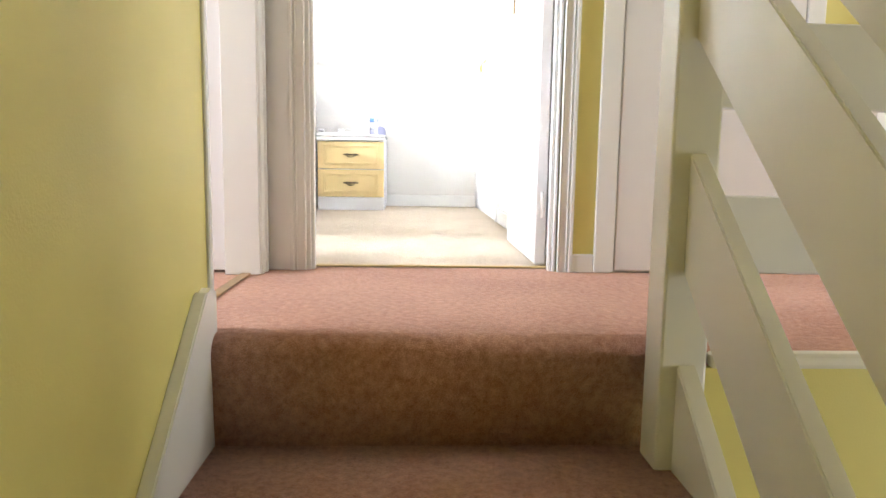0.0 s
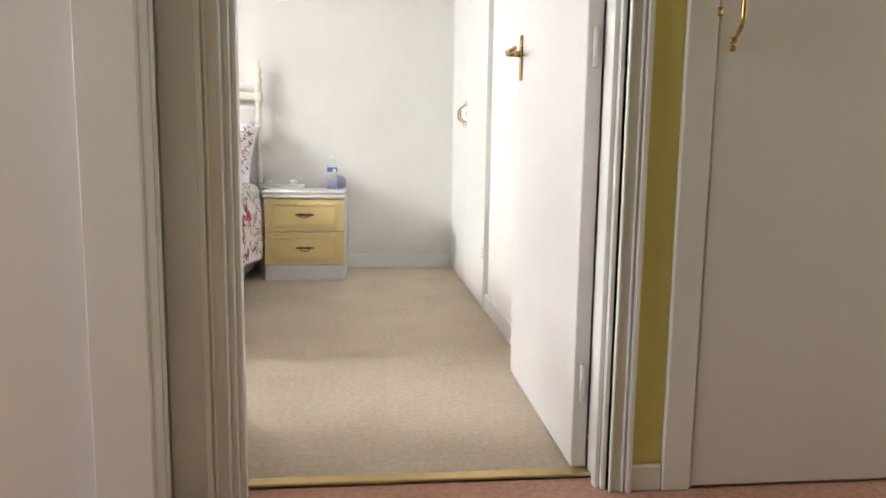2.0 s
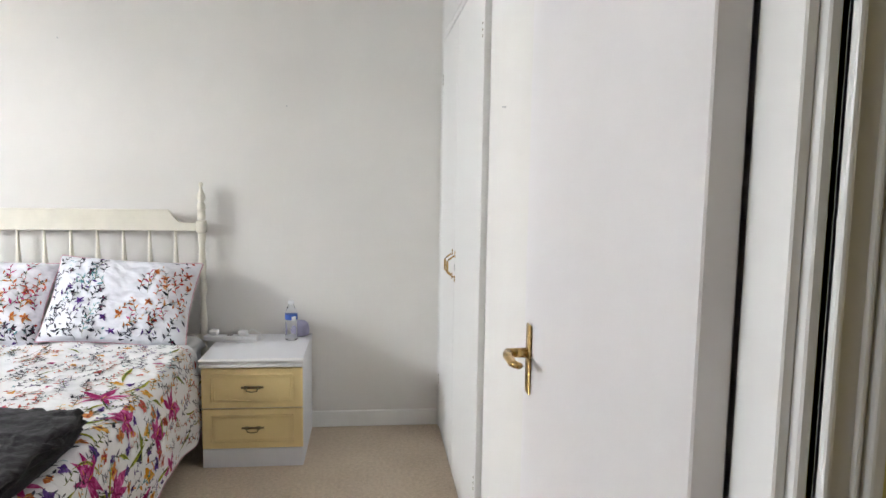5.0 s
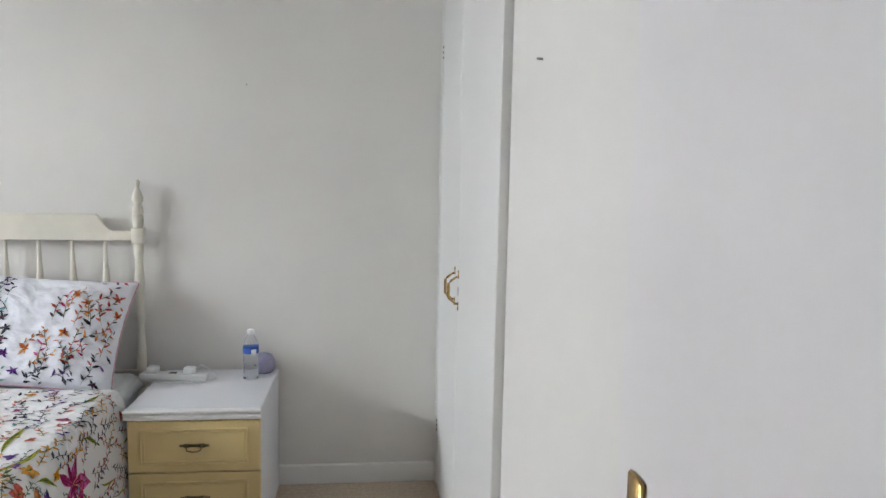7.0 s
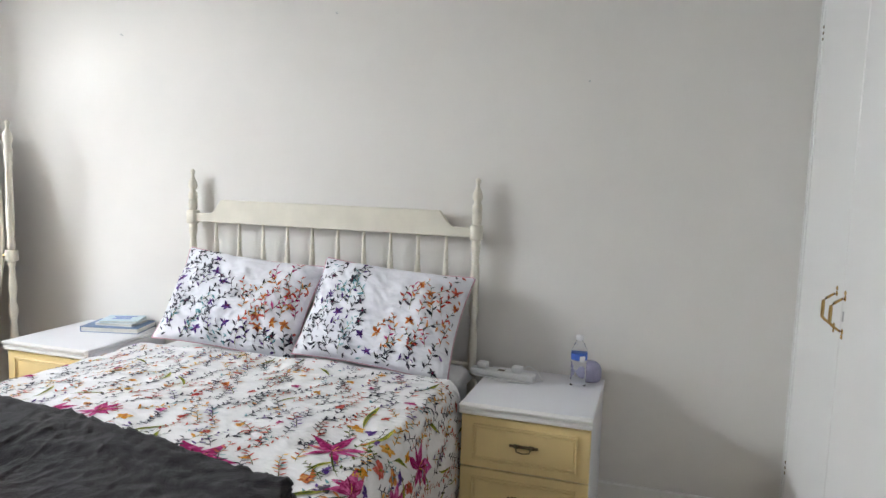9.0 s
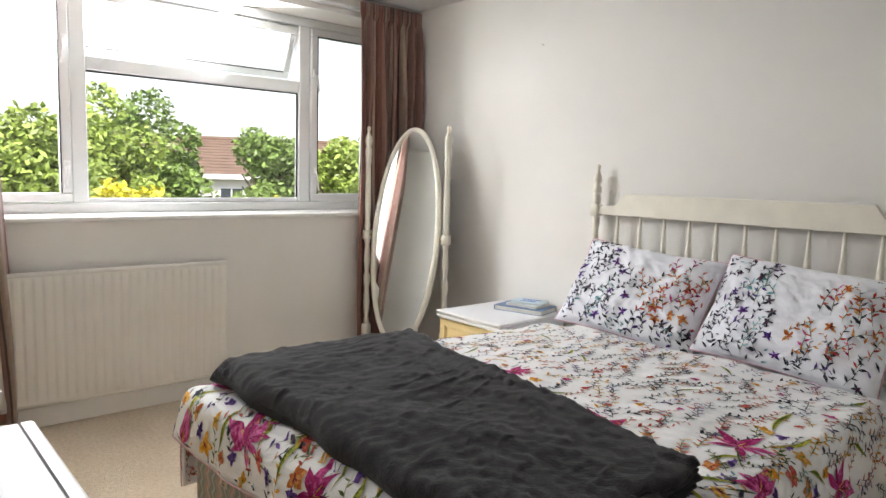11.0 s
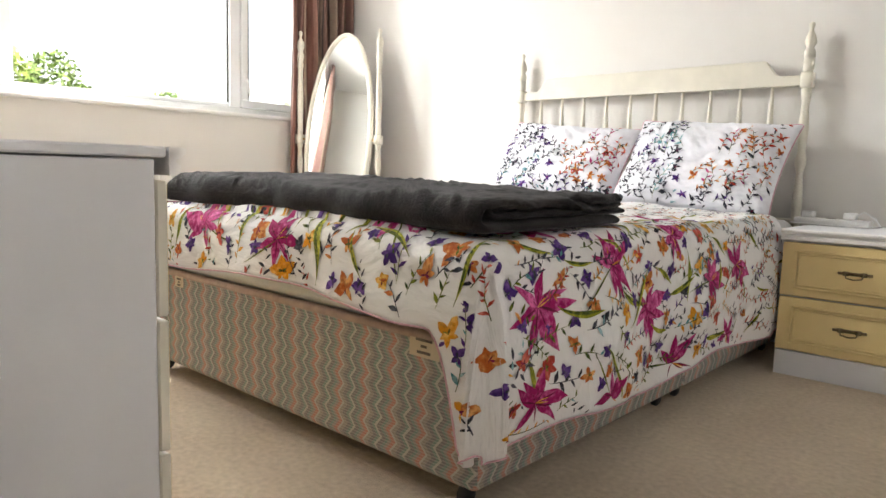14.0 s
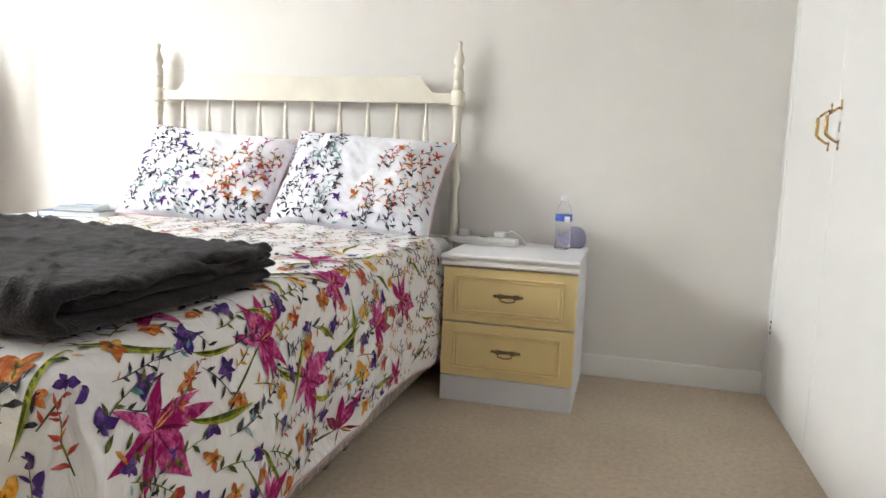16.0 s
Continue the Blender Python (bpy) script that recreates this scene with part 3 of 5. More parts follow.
wd = thing("fitted_wardrobe", "white painted fitted wardrobe with brass pulls, closed", "wardrobe", at=(0, 0, 0))
bm = bmesh.new()
box(2.775, 2.82, -0.052, -0.002, 0, H - 0.003, 0.002, 1, bm)
box(2.775, 2.82, -1.422, -1.39, 0, H - 0.003, 0.002, 1, bm)
box(2.785, 2.82, -1.39, -0.052, 0, 0.012, bm=bm)
box(2.778, 2.82, -1.39, -0.052, 2.17, 2.20, bm=bm)
box(2.83, 3.39, -1.422, -0.002, 0, 0.02, bm=bm)
box(3.37, 3.39, -1.422, -0.002, 0.02, H - 0.003, bm=bm)
box(2.83, 3.37, -1.422, -1.40, 0.02, H - 0.003, bm=bm)
part("frame", bm, WARD, wd, "", False)
for y0, y1, hy in ((-0.666, -0.057, -0.62), (-1.386, -0.674, -0.72)):
    d = part("door", box(2.777, 2.80, y0, y1, 0.015, 2.165, 0.003), WARD, wd, "", False)
    bow_handle(d, (2.777, hy + 0.02, 1.02), 0.10, (-1, 0, 0), r=0.0042)
    part("top_door", box(2.777, 2.80, y0, y1, 2.205, H - 0.006, 0.003), WARD, wd, "", False)
    for z in (0.285, 1.96):
        yh = -0.054 if y1 > -0.5 else -1.388
        hb = bmesh.new()
        for k in (-0.022, 0.0, 0.022):
            box(2.7735, 2.777, yh - 0.006, yh + 0.004, z + k - 0.005, z + k + 0.005, 0.001, 1, hb)
        part("hinge", hb, BRONZE, d, "small dark hinge knuckles")
part("bead", box(2.7705, 2.775, -0.026, -0.014, 0, H - 0.004, 0.002), WARD, wd, "", False)
part("escutcheon", box(2.7745, 2.777, -0.70, -0.69, 1.0, 1.03), STEEL, wd)


# ---- bedroom door and frame ----
def door_leaf(name, hinge_at, rz, width, label, handle=True, height=1.985, thick=0.038):
    """A flush door: hinge on the local origin, leaf along local +x, thickness towards local -y."""
    d = tagged(new(name), label, "door", "", "structure")
    d.matrix_world = pose(*hinge_at, 0, 0, rz)
    part("leaf", box(0.002, width, -thick, 0, 0.008, height, 0.0025), DOOR_P, d, "", False)
    if handle:
        for s, y in ((1, 0.0), (-1, -thick)):
            hp = part("handle_plate", box(width - 0.075, width - 0.040, min(y, y + s * 0.006), max(y, y + s * 0.006), 1.005, 1.15, 0.003), BRASS, d, "polished brass backplate")
            bm = lathe([(0.011, 0), (0.010, 0.02), (0.009, 0.045)], 12, m=Matrix.Translation((width - 0.057, y + s * 0.005, 1.09)) @ Matrix.Rotation(radians(-90 * s), 4, 'X'))
            tube([(width - 0.057, y + s * 0.045, 1.09), (width - 0.09, y + s * 0.052, 1.092), (width - 0.13, y + s * 0.05, 1.088), (width - 0.16, y + s * 0.044, 1.092)], [0.011, 0.010, 0.009, 0.008], 10, bm, 0.8)
            part("lever", bm, BRASS, hp, "brass lever")
    for z in (0.22, 1.0, 1.78):
        part("hinge", tube([(-0.004, -thick / 2, z - 0.045), (-0.004, -thick / 2, z + 0.045)], 0.006, 8), GLOSS, d, "white painted hinge")
    return d


door_leaf("door_1", (2.70, -3.226, 0), 89.4, 0.775, "white painted flush bedroom door, standing open inwards")


def door_frame(name, x0, x1, y0, y1, h, arch=0.065, label="white gloss door frame with moulded architraves", sides="both", both=True):
    """Lining and stepped architraves round an opening in a wall that runs along x."""
    f = tagged(new(name), label, "door frame", "", "structure")
    bm = bmesh.new()
    box(x0, x0 + 0.022, y0, y1, 0, h, 0.002, 1, bm)
    box(x1 - 0.022, x1, y0, y1, 0, h, 0.002, 1, bm)
    box(x0 + 0.022, x1 - 0.022, y0, y1, h - 0.022, h, 0.002, 1, bm)
    part("lining", bm, GLOSS, f, "", False)
    bm = bmesh.new()
    ym = y0 + 0.035
    box(x0 + 0.022, x0 + 0.034, y0 + 0.012, ym, 0, h - 0.022, 0.002, 1, bm)
    box(x1 - 0.034, x1 - 0.022, y0 + 0.012, ym, 0, h - 0.022, 0.002, 1, bm)
    box(x0 + 0.034, x1 - 0.034, y0 + 0.012, ym, h - 0.034, h - 0.022, 0.002, 1, bm)
    part("door_stop", bm, GLOSS, f, "", False)
    faces = [(y0, -1)] + ([(y1, 1)] if both else [])
    for yy, s in faces:
        for k, (xa, sx) in enumerate(((x0 + 0.008, -1), (x1 - 0.008, 1))):
            bm = bmesh.new()
            for a, b, t in ((0.0, 1.0, 0.010), (0.0, 0.14, 0.016), (0.55, 0.66, 0.016), (0.74, 1.0, 0.022)):
                xs = sorted((xa + sx * arch * a, xa + sx * arch * b))
                ys = sorted((yy, yy + s * t))
                box(xs[0], xs[1], ys[0], ys[1], 0, h + arch * 0.9, 0.003, 2, bm)
            part("architrave", bm, GLOSS, f, "", False)
        ys = sorted((yy, yy + s * 0.016))
        part("head_architrave", box(x0 - arch + 0.01, x1 + arch - 0.01, ys[0], ys[1], h, h + arch, 0.004), GLOSS, f, "", False)
    return f


door_frame("door_frame_1", DX0 - 0.01, DX1 + 0.012, -3.331, -3.228, DZ, 0.05)
structure("threshold_1", box(1.93, 2.74, -3.262, -3.225, 0, 0.007, 0.003), GOLDT, "gold metal carpet strip in the bedroom doorway", "threshold strip")


# ---- chests and cabinets ----
def drop_handle(parent, x, y, z, s=1):
    """Antique drawer pull with pierced backplate and a swinging bail; s is the way it faces in y."""
    bm = bmesh.new()
    for a, w, h in ((-0.045, 0.018, 0.010), (-0.028, 0.020, 0.016), (0.0, 0.05, 0.012), (0.028, 0.020, 0.016), (0.045, 0.018, 0.010)):
        box(x + a - w / 2, x + a + w / 2, y, y + s * 0.004, z - h / 2, z + h / 2, 0.0015, 1, bm)
    pts = [(x - 0.028, y + s * 0.010, z - 0.002), (x - 0.024, y + s * 0.018, z - 0.014), (x, y + s * 0.020, z - 0.018), (x + 0.024, y + s * 0.018, z - 0.014), (x + 0.028, y + s * 0.010, z - 0.002)]
    tube(pts, 0.0028, 8, bm)
    for q in (-0.028, 0.028):
        lathe([(0.006, 0), (0.005, 0.008), (0.003, 0.012)], 10, bm, Matrix.Translation((x + q, y, z)) @ Matrix.Rotation(radians(-90 * s), 4, 'X'))
    return part("handle", bm, BRONZE, parent, "antique bronze drop handle")


def drawer_front(parent, x0, x1, y, z0, z1, s, edge=None):
    """Raised frame moulding on a plain drawer front that faces s in y."""
    a, b = sorted((y, y - s * 0.018))
    d = part("drawer", box(x0, x1, a, b, z0, z1, 0.003), edge or YEL, parent, "yellow drawer front with raised moulding", False)
    if edge:
        part("panel", box(x0 + 0.006, x1 - 0.006, *sorted((y, y + s * 0.002)), z0 + 0.006, z1 - 0.006), YEL, d, "yellow painted face", False)
    bm = bmesh.new()
    ix, iz = 0.045, 0.028
    for k, t in ((0.0, 0.009), (0.011, 0.005)):
        w = 0.007
        X0, X1, Z0, Z1 = x0 + ix + k, x1 - ix - k, z0 + iz + k, z1 - iz - k
        ya, yb = sorted((y, y + s * t))
        for q in ((X0, X1, Z0, Z0 + w), (X0, X1, Z1 - w, Z1), (X0, X0 + w, Z0 + w, Z1 - w), (X1 - w, X1, Z0 + w, Z1 - w)):
            box(q[0], q[1], ya, yb, q[2], q[3], 0.0022, 1, bm)
    part("moulding", bm, YEL, d, "", False)
    drop_handle(d, (x0 + x1) / 2, y, (z0 + z1) / 2 + 0.004, s)
    return d


def top_profile(y, s, z0, z1):
    """(y, z) outline of a moulded front edge."""
    h = z1 - z0
    pts = [(0.0, 0.0), (0.010, 0.0), (0.018, 0.12), (0.018, 0.35), (0.010, 0.46), (0.010, 0.56), (0.020, 0.66), (0.026, 0.8), (0.026, 0.93), (0.020, 1.0), (0.0, 1.0)]
    return [(y + s * a, z0 + b * h) for a, b in pts]


def cabinet(name, x0, x1, yb, yf, top, rows, plinth, label, category, group=""):
    """Drawer cabinet; yb is the back, yf the front; it faces the sign of yf - yb."""
    s = 1 if yf > yb else -1
    c = thing(name, label, category, group)
    lo, hi = sorted((yb, yf - s * 0.02))
    bm = box(x0, x1, lo, hi, 0.0, top - 0.019, 0.002)
    part("body", bm, MELA, c, "", False)
    part("plinth", box(x0 + 0.002, x1 - 0.002, *sorted((yf - s * 0.02, yf - s * 0.004)), 0, plinth, 0.002), MELA, c, "", False)
    lo, hi = sorted((yb, yf - s * 0.003))
    part("top", box(x0 - 0.003, x1 + 0.003, lo, hi, top - 0.016, top, 0.003), MELA, c, "", False)
    part("top_moulding", prism(top_profile(yf + s * 0.001, s, top - 0.042, top), x0 - 0.003, x1 + 0.003, "x"), GLOSS, c, "white moulded front edge", False)
    z, dh = plinth + 0.004, (top - 0.047 - plinth) / rows
    for i in range(rows):
        drawer_front(c, x0 + 0.002, x1 - 0.002, yf, z + i * dh, z + (i + 1) * dh - 0.006, s, CREAM if rows > 2 else None)
    return c


cabinet("bedside_cabinet", 1.572, 2.058, -0.02, -0.537, 0.548, 2, 0.093, "white bedside cabinet with two yellow drawers, beside the bed", "bedside cabinet", "bedside cabinets")
cabinet("bedside_cabinet", -0.69, -0.205, -0.02, -0.530, 0.548, 2, 0.093, "white bedside cabinet with yellow drawers, books on top", "bedside cabinet", "bedside cabinets")
cabinet("chest_of_drawers", 0.515, 1.355, -3.21, -2.785, 0.745, 3, 0.07, "white chest with three yellow drawers facing the bed", "chest of drawers", "drawer chests along the wall")
cabinet("chest_of_drawers", -0.20, 0.245, -3.21, -2.805, 0.745, 3, 0.07, "narrow white chest with yellow drawers facing the bed", "chest of drawers", "drawer chests along the wall")
cabinet("chest_of_drawers", -1.10, -0.28, -3.21, -2.80, 0.745, 3, 0.07, "white chest with yellow drawers near the curtain", "chest of drawers", "drawer chests along the wall")


# ---- bed ----
bed = thing("divan_bed", "king-size divan bed with zigzag fabric base on castors", "bed", at=(0, 0, 0))
BX0, BX1, BY = -0.01, 1.485, -2.20


def base_box(y0, y1):
    q = bmesh.new()
    lay = q.loops.layers.uv.new("UVMap")
    box(BX0, BX1, y0, y1, 0.052, 0.365, 0.018, 3, q)
    for f in q.faces:
        for lp in f.loops:
            p = lp.vert.co
            lp[lay].uv = (p.x if abs(f.normal.y) > 0.7 else p.y, p.z)
    return q


part("base", base_box(BY, -1.152), TICK, bed, "divan base in zigzag woven ticking", False)
part("base", base_box(-1.148, -0.10), TICK, bed, "divan base in zigzag woven ticking", False)
part("mattress", box(BX0 + 0.005, BX1 - 0.005, BY + 0.01, -0.10, 0.365, 0.545, 0.03, 3), SHEET, bed, "white mattress")
part("base_edge", box(BX0 + 0.01, BX1 - 0.01, BY - 0.004, BY + 0.02, 0.352, 0.372, 0.005), SEAMC, bed, "pinkish seam at the top of the base")
for x, y in ((1.43, -2.15), (0.05, -2.15), (1.43, -1.22), (1.43, -1.08), (0.05, -1.22), (0.05, -1.08), (1.43, -0.2), (0.05, -0.2)):
    k = part("castor", tube([(x, y, 0.075), (x, y, 0.05)], 0.010, 8), STEEL, bed, "castor with black wheel")
    bm = lathe([(0.020, -0.011), (0.026, -0.006), (0.026, 0.006), (0.020, 0.011)], 18, m=Matrix.Translation((x, y - 0.012, 0.026)) @ Matrix.Rotation(radians(90), 4, 'Y'))
    box(x - 0.016, x + 0.016, y - 0.012, y + 0.012, 0.034, 0.056, 0.004, 1, bm)
    part("wheel", bm, DARK, k)
for x0, x1, z0, z1 in ((1.285, 1.375, 0.315, 0.365), (0.20, 0.25, 0.32, 0.355)):
    t = part("label_tag", box(x0, x1, BY - 0.0035, BY - 0.0005, z0, z1, 0.001), TAGM, bed, "cream sewn fabric label")
    bm = bmesh.new()
    for k in range(3):
        w = (x1 - x0) * (0.55, 0.2, 0.45)[k]
        zc = z0 + (z1 - z0) * (0.78, 0.5, 0.22)[k]
        box((x0 + x1 - w) / 2, (x0 + x1 + w) / 2, BY - 0.0042, BY - 0.0034, zc - 0.003, zc + 0.003, bm=bm)
    part("print_bar", bm, INKM, t)


def turned_post(prof_scale, z0, z1, block):
    """Outline of a turned bedpost with a ball finial."""
    r = prof_scale
    h = z1 - block
    p = [(r * 0.75, z0), (r * 0.75, z0 + 0.30 * (block - z0)), (r * 1.0, z0 + 0.32 * (block - z0)), (r * 0.7, z0 + 0.36 * (block - z0)), (r * 0.95, z0 + 0.50 * (block - z0)),
         (r * 0.6, z0 + 0.62 * (block - z0)), (r * 1.0, z0 + 0.66 * (block - z0)), (r * 1.0, z0 + 0.68 * (block - z0)), (r * 0.65, z0 + 0.71 * (block - z0)), (r * 0.95, z0 + 0.80 * (block - z0)),
         (r * 0.65, z0 + 0.90 * (block - z0)), (r * 0.9, z0 + 0.93 * (block - z0)), (r * 0.9, block - 0.03)]
    q = [(r * 0.7, block + 0.03), (r * 0.95, block + 0.045), (r * 0.95, block + 0.28 * h + 0.02), (r * 0.72, block + 0.36 * h), (r * 1.0, block + 0.40 * h), (r * 0.95, block + 0.50 * h),
         (r * 0.6, block + 0.56 * h), (r * 1.05, block + 0.64 * h), (r * 0.85, block + 0.74 * h), (r * 0.42, block + 0.83 * h), (r * 0.34, block + 0.89 * h), (r * 0.5, block + 0.93 * h), (r * 0.5, block + 0.97 * h), (r * 0.2, z1)]
    return p, q


hbd = thing("headboard", "cream painted spindle headboard with turned posts", "headboard")
for x in (0.0, 1.478):
    lo, hi = turned_post(0.0225, 0.12, 1.386, 1.147)
    bm = lathe(lo, 20, m=Matrix.Translation((x, -0.05, 0)))
    lathe(hi, 20, bm, Matrix.Translation((x, -0.05, 0)))
    box(x - 0.024, x + 0.024, -0.074, -0.026, 1.115, 1.18, 0.004, 1, bm)
    box(x - 0.022, x + 0.022, -0.072, -0.028, 0.0, 0.48, 0.004, 1, bm)
    part("post", bm, CREAM, hbd, "turned post with ball finial")
out = [(0.0, 1.125), (1.478, 1.125), (1.478, 1.168)]
for i in range(9):
    t = i / 8
    out.append((1.378 - 0.065 * t, 1.168 + 0.064 * (1 - math.cos(t * math.pi / 2)) if t < 1 else 1.232))
out += [(1.305, 1.238), (0.175, 1.238)]
for i in range(9):
    t = 1 - i / 8
    out.append((0.10 + 0.065 * t, 1.168 + 0.064 * (1 - math.cos(t * math.pi / 2))))
out.append((0.0, 1.168))
part("top_rail", prism(out, -0.062, -0.038, "y", 0.0025), CREAM, hbd, "shaped top rail", False)
part("lower_rail", box(0.0, 1.478, -0.064, -0.036, 0.50, 0.56, 0.004), CREAM, hbd, "", False)
for i in range(10):
    x = 0.137 + i * (1.204 / 9)
    part("spindle", lathe([(0.007, 0.56), (0.011, 0.68), (0.015, 0.80), (0.017, 0.90), (0.015, 0.95), (0.010, 1.03), (0.006, 1.128)], 12, m=Matrix.Translation((x, -0.05, 0))), CREAM, hbd)

# duvet: one sheet laid over the mattress and folded down at the sides and the foot
TOPZ = 0.585
EX0, EX1, EYF = -0.012, 1.487, -2.18


def drape(u, v):
    sx = -0.40 + u * (0.40 + 1.475 + 0.50)
    ty = -0.42 - v * (2.18 - 0.42 + 0.20)
    hang = 0.455 + 0.02 * math.sin(ty * 7)
    dr = max(0.0, sx - 1.475) / 0.50 * hang
    dl = max(0.0, -sx)
    kc = min(1.0, max(0.0, (sx - 1.385) / 0.09))
    df = max(0.0, -2.18 - ty) * (1.0 + 0.08 * math.sin(sx * 6) + 1.35 * kc * kc)
    n1 = noise.noise(Vector((sx * 2.6, ty * 2.6, 0.3)))
    n2 = noise.noise(Vector((sx * 7, ty * 6, 1.7)))
    n3 = noise.noise(Vector((sx * 15, ty * 13, 4.1)))
    R = 0.05

    def fold(d):
        """Outward and downward travel of cloth of length d past a rounded edge."""
        if d <= 0:
            return 0.0, 0.0
        a = min(d / R, math.pi / 2)
        return R * math.sin(a), R * (1 - math.cos(a)) + max(0, d - R * math.pi / 2)
    ox, zx = fold(dr if dr > 0 else dl)
    oy, zy = fold(df)
    x = min(max(sx, -0.0), 1.475) + (ox if dr > 0 else -ox)
    y = max(ty, -2.18) - oy
    z = TOPZ - max(zx, zy)
    crown = 0.018 * math.sin(math.pi * min(1, max(0, (x - EX0) / 1.5)))
    z += crown if dr + dl + df == 0 else 0
    side = min(1.0, max(zx, zy) / 0.15)
    z += (0.012 * n1 + 0.008 * n2 + 0.005 * n3) * (1 - 0.7 * side)
    bul = side * (0.015 * math.sin(ty * 9 + 2 * n1) + 0.02 * n2 + 0.014 * n1) * (zx / 0.5 + 0.3)
    if zx > zy:
        x += (bul + 0.03 * side * math.sin(zx * 5)) * (1 if dr > 0 else -1)
        y += 0.012 * n2 * side
    else:
        y -= side * (0.022 + 0.012 * math.sin(sx * 11 + 3 * n1) + 0.014 * n2)
    if max(dr, dl) > 0 and df > 0:
        # round the corner as a soft cone
        ds = max(dr, dl)
        phi, far = math.atan2(df, ds), max(ds, df)
        rad = R * math.sin(min(far / R, math.pi / 2)) + 0.035 * side * math.sin(max(zx, zy) * 5) + 0.008 * side * math.sin(6 * phi)
        near = min(1.0, min(ds, df) / 0.10)
        near = near * near * (3 - 2 * near)
        cx = 1.475 + rad * math.cos(phi) if dr > 0 else -rad * math.cos(phi)
        x += (cx - x) * near
        y += (-2.18 - rad * math.sin(phi) - y) * near
    # head end rises over the pillows' foot
    return (x, y, max(z, 0.05))


MAG, ORG, AMB, GRN, LIME, PUR, INK, RED, TEAL, WINE = range(10)


class Print:
    """Loose watercolour flowers laid on a cloth; at(x, y) gives the place on it, or None past its edge."""
    def __init__(self, at, seed, lift=0.0016):
        self.at, self.rnd, self.lift = at, random.Random(seed), lift
        self.v, self.f, self.k, self.count, self.taken = [], [], [], 0, []

    def point(self, x, y, lift):
        p, a, b = self.at(x, y), self.at(x + 0.003, y), self.at(x, y + 0.003)
        if p is None or a is None or b is None:
            return None
        n = (a - p).cross(b - p)
        return p + n.normalized() * lift if n.length > 1e-12 else None

    def petal(self, x, y, ang, length, width, dye, bend=0.0, fat=1.0, blunt=0.0, lean=0.0):
        n = max(4, int(length / 0.010))
        self.count += 1
        lift = self.lift + (self.count % 50) * 0.00002
        c, s = math.cos(ang), math.sin(ang)
        ring = []
        for i in range(n + 1):
            t = i / n
            w = width / 2 * (math.sin(math.pi * t ** fat) * (1 - blunt) + blunt * min(1, 4 * t) * math.sqrt(max(0, 1 - t ** 4)))
            w = max(w, 0.0007) * (1 + 0.16 * math.sin(9 * t + self.count))
            q = bend * length * t * t
            row = []
            for k in (-1, 0, 1):
                a, b = length * t, q + k * w + lean * w
                p = self.point(x + a * c - b * s, y + a * s + b * c, lift)
                if p is None:
                    return
                row.append(p)
            ring.append(row)
        base = len(self.v)
        self.v += [tuple(p) for r in ring for p in r]
        for i in range(n):
            for k in (0, 1):
                j = base + i * 3 + k
                self.f.append((j, j + 1, j + 4, j + 3))
                self.k.append(dye)

    def flower(self, x, y, size, petals, dye, heart, ratio=0.75, fat=0.8, blunt=0.4):
        r = self.rnd
        a0 = r.uniform(0, 6.28)
        for i in range(petals):
            a = a0 + 6.283 * i / petals + r.uniform(-0.22, 0.22)
            L = size / 2 * r.uniform(0.55, 1.2)
            self.petal(x, y, a, L, L * ratio * r.uniform(0.8, 1.15), dye, r.uniform(-0.2, 0.2), fat, blunt)
        for i in range(4):
            self.petal(x, y, r.uniform(0, 6.28), size * 0.17, size * 0.07, heart)

    def lily(self, x, y, size, ang):
        r = self.rnd
        for i in range(7):
            a = ang + (i - 3) * 0.83 + r.uniform(-0.2, 0.2)
            L = size * (0.62 if abs(i - 3) < 2 else 0.46) * r.uniform(0.85, 1.2)
            self.petal(x, y, a, L, L * r.uniform(0.26, 0.44), MAG, r.uniform(-0.28, 0.28), 0.72, 0.0)
            self.petal(x, y, a + r.uniform(-0.1, 0.1), L * 0.62, L * 0.06, WINE, r.uniform(-0.2, 0.2))
        for i in range(5):
            self.petal(x, y, ang + r.uniform(-0.9, 0.9), size * 0.26, 0.004, AMB if i % 2 else WINE, r.uniform(-0.3, 0.3))
        self.petal(x, y, ang + 3.14 + r.uniform(-0.4, 0.4), size * 0.9, 0.006, GRN, r.uniform(-0.3, 0.3))

    def blade(self, x, y, ang, length):
        r = self.rnd
        b, w = r.choice((-1, 1)) * r.uniform(0.25, 0.55), length * r.uniform(0.09, 0.15)
        self.petal(x, y, ang, length, w, LIME, b, 1.3)
        self.petal(x, y, ang, length * 0.95, w * 0.5, GRN, b, 1.3, 0.0, 0.5)

    def sprig(self, x, y, ang, length, dye, leaf=0.024, fruit=None):
        r = self.rnd
        b = r.uniform(-0.35, 0.35)
        self.petal(x, y, ang, length, 0.0028, GRN if dye != INK else INK, b, 0.5, 0.8)
        n = max(3, int(length / (leaf * 0.62)))
        c, s = math.cos(ang), math.sin(ang)
        for i in range(n):
            t = (i + 0.8) / n
            a, q = length * t, b * length * t * t
            turn = math.atan(2 * b * t)
            sd = -1 if i % 2 else 1
            L = leaf * r.uniform(0.7, 1.25) * (1.1 - 0.35 * t)
            self.petal(x + a * c - q * s, y + a * s + q * c, ang + turn + sd * r.uniform(0.55, 1.0), L, L * r.uniform(0.27, 0.40), dye if r.random() < 0.8 or fruit is None else fruit, sd * 0.15, 0.8)

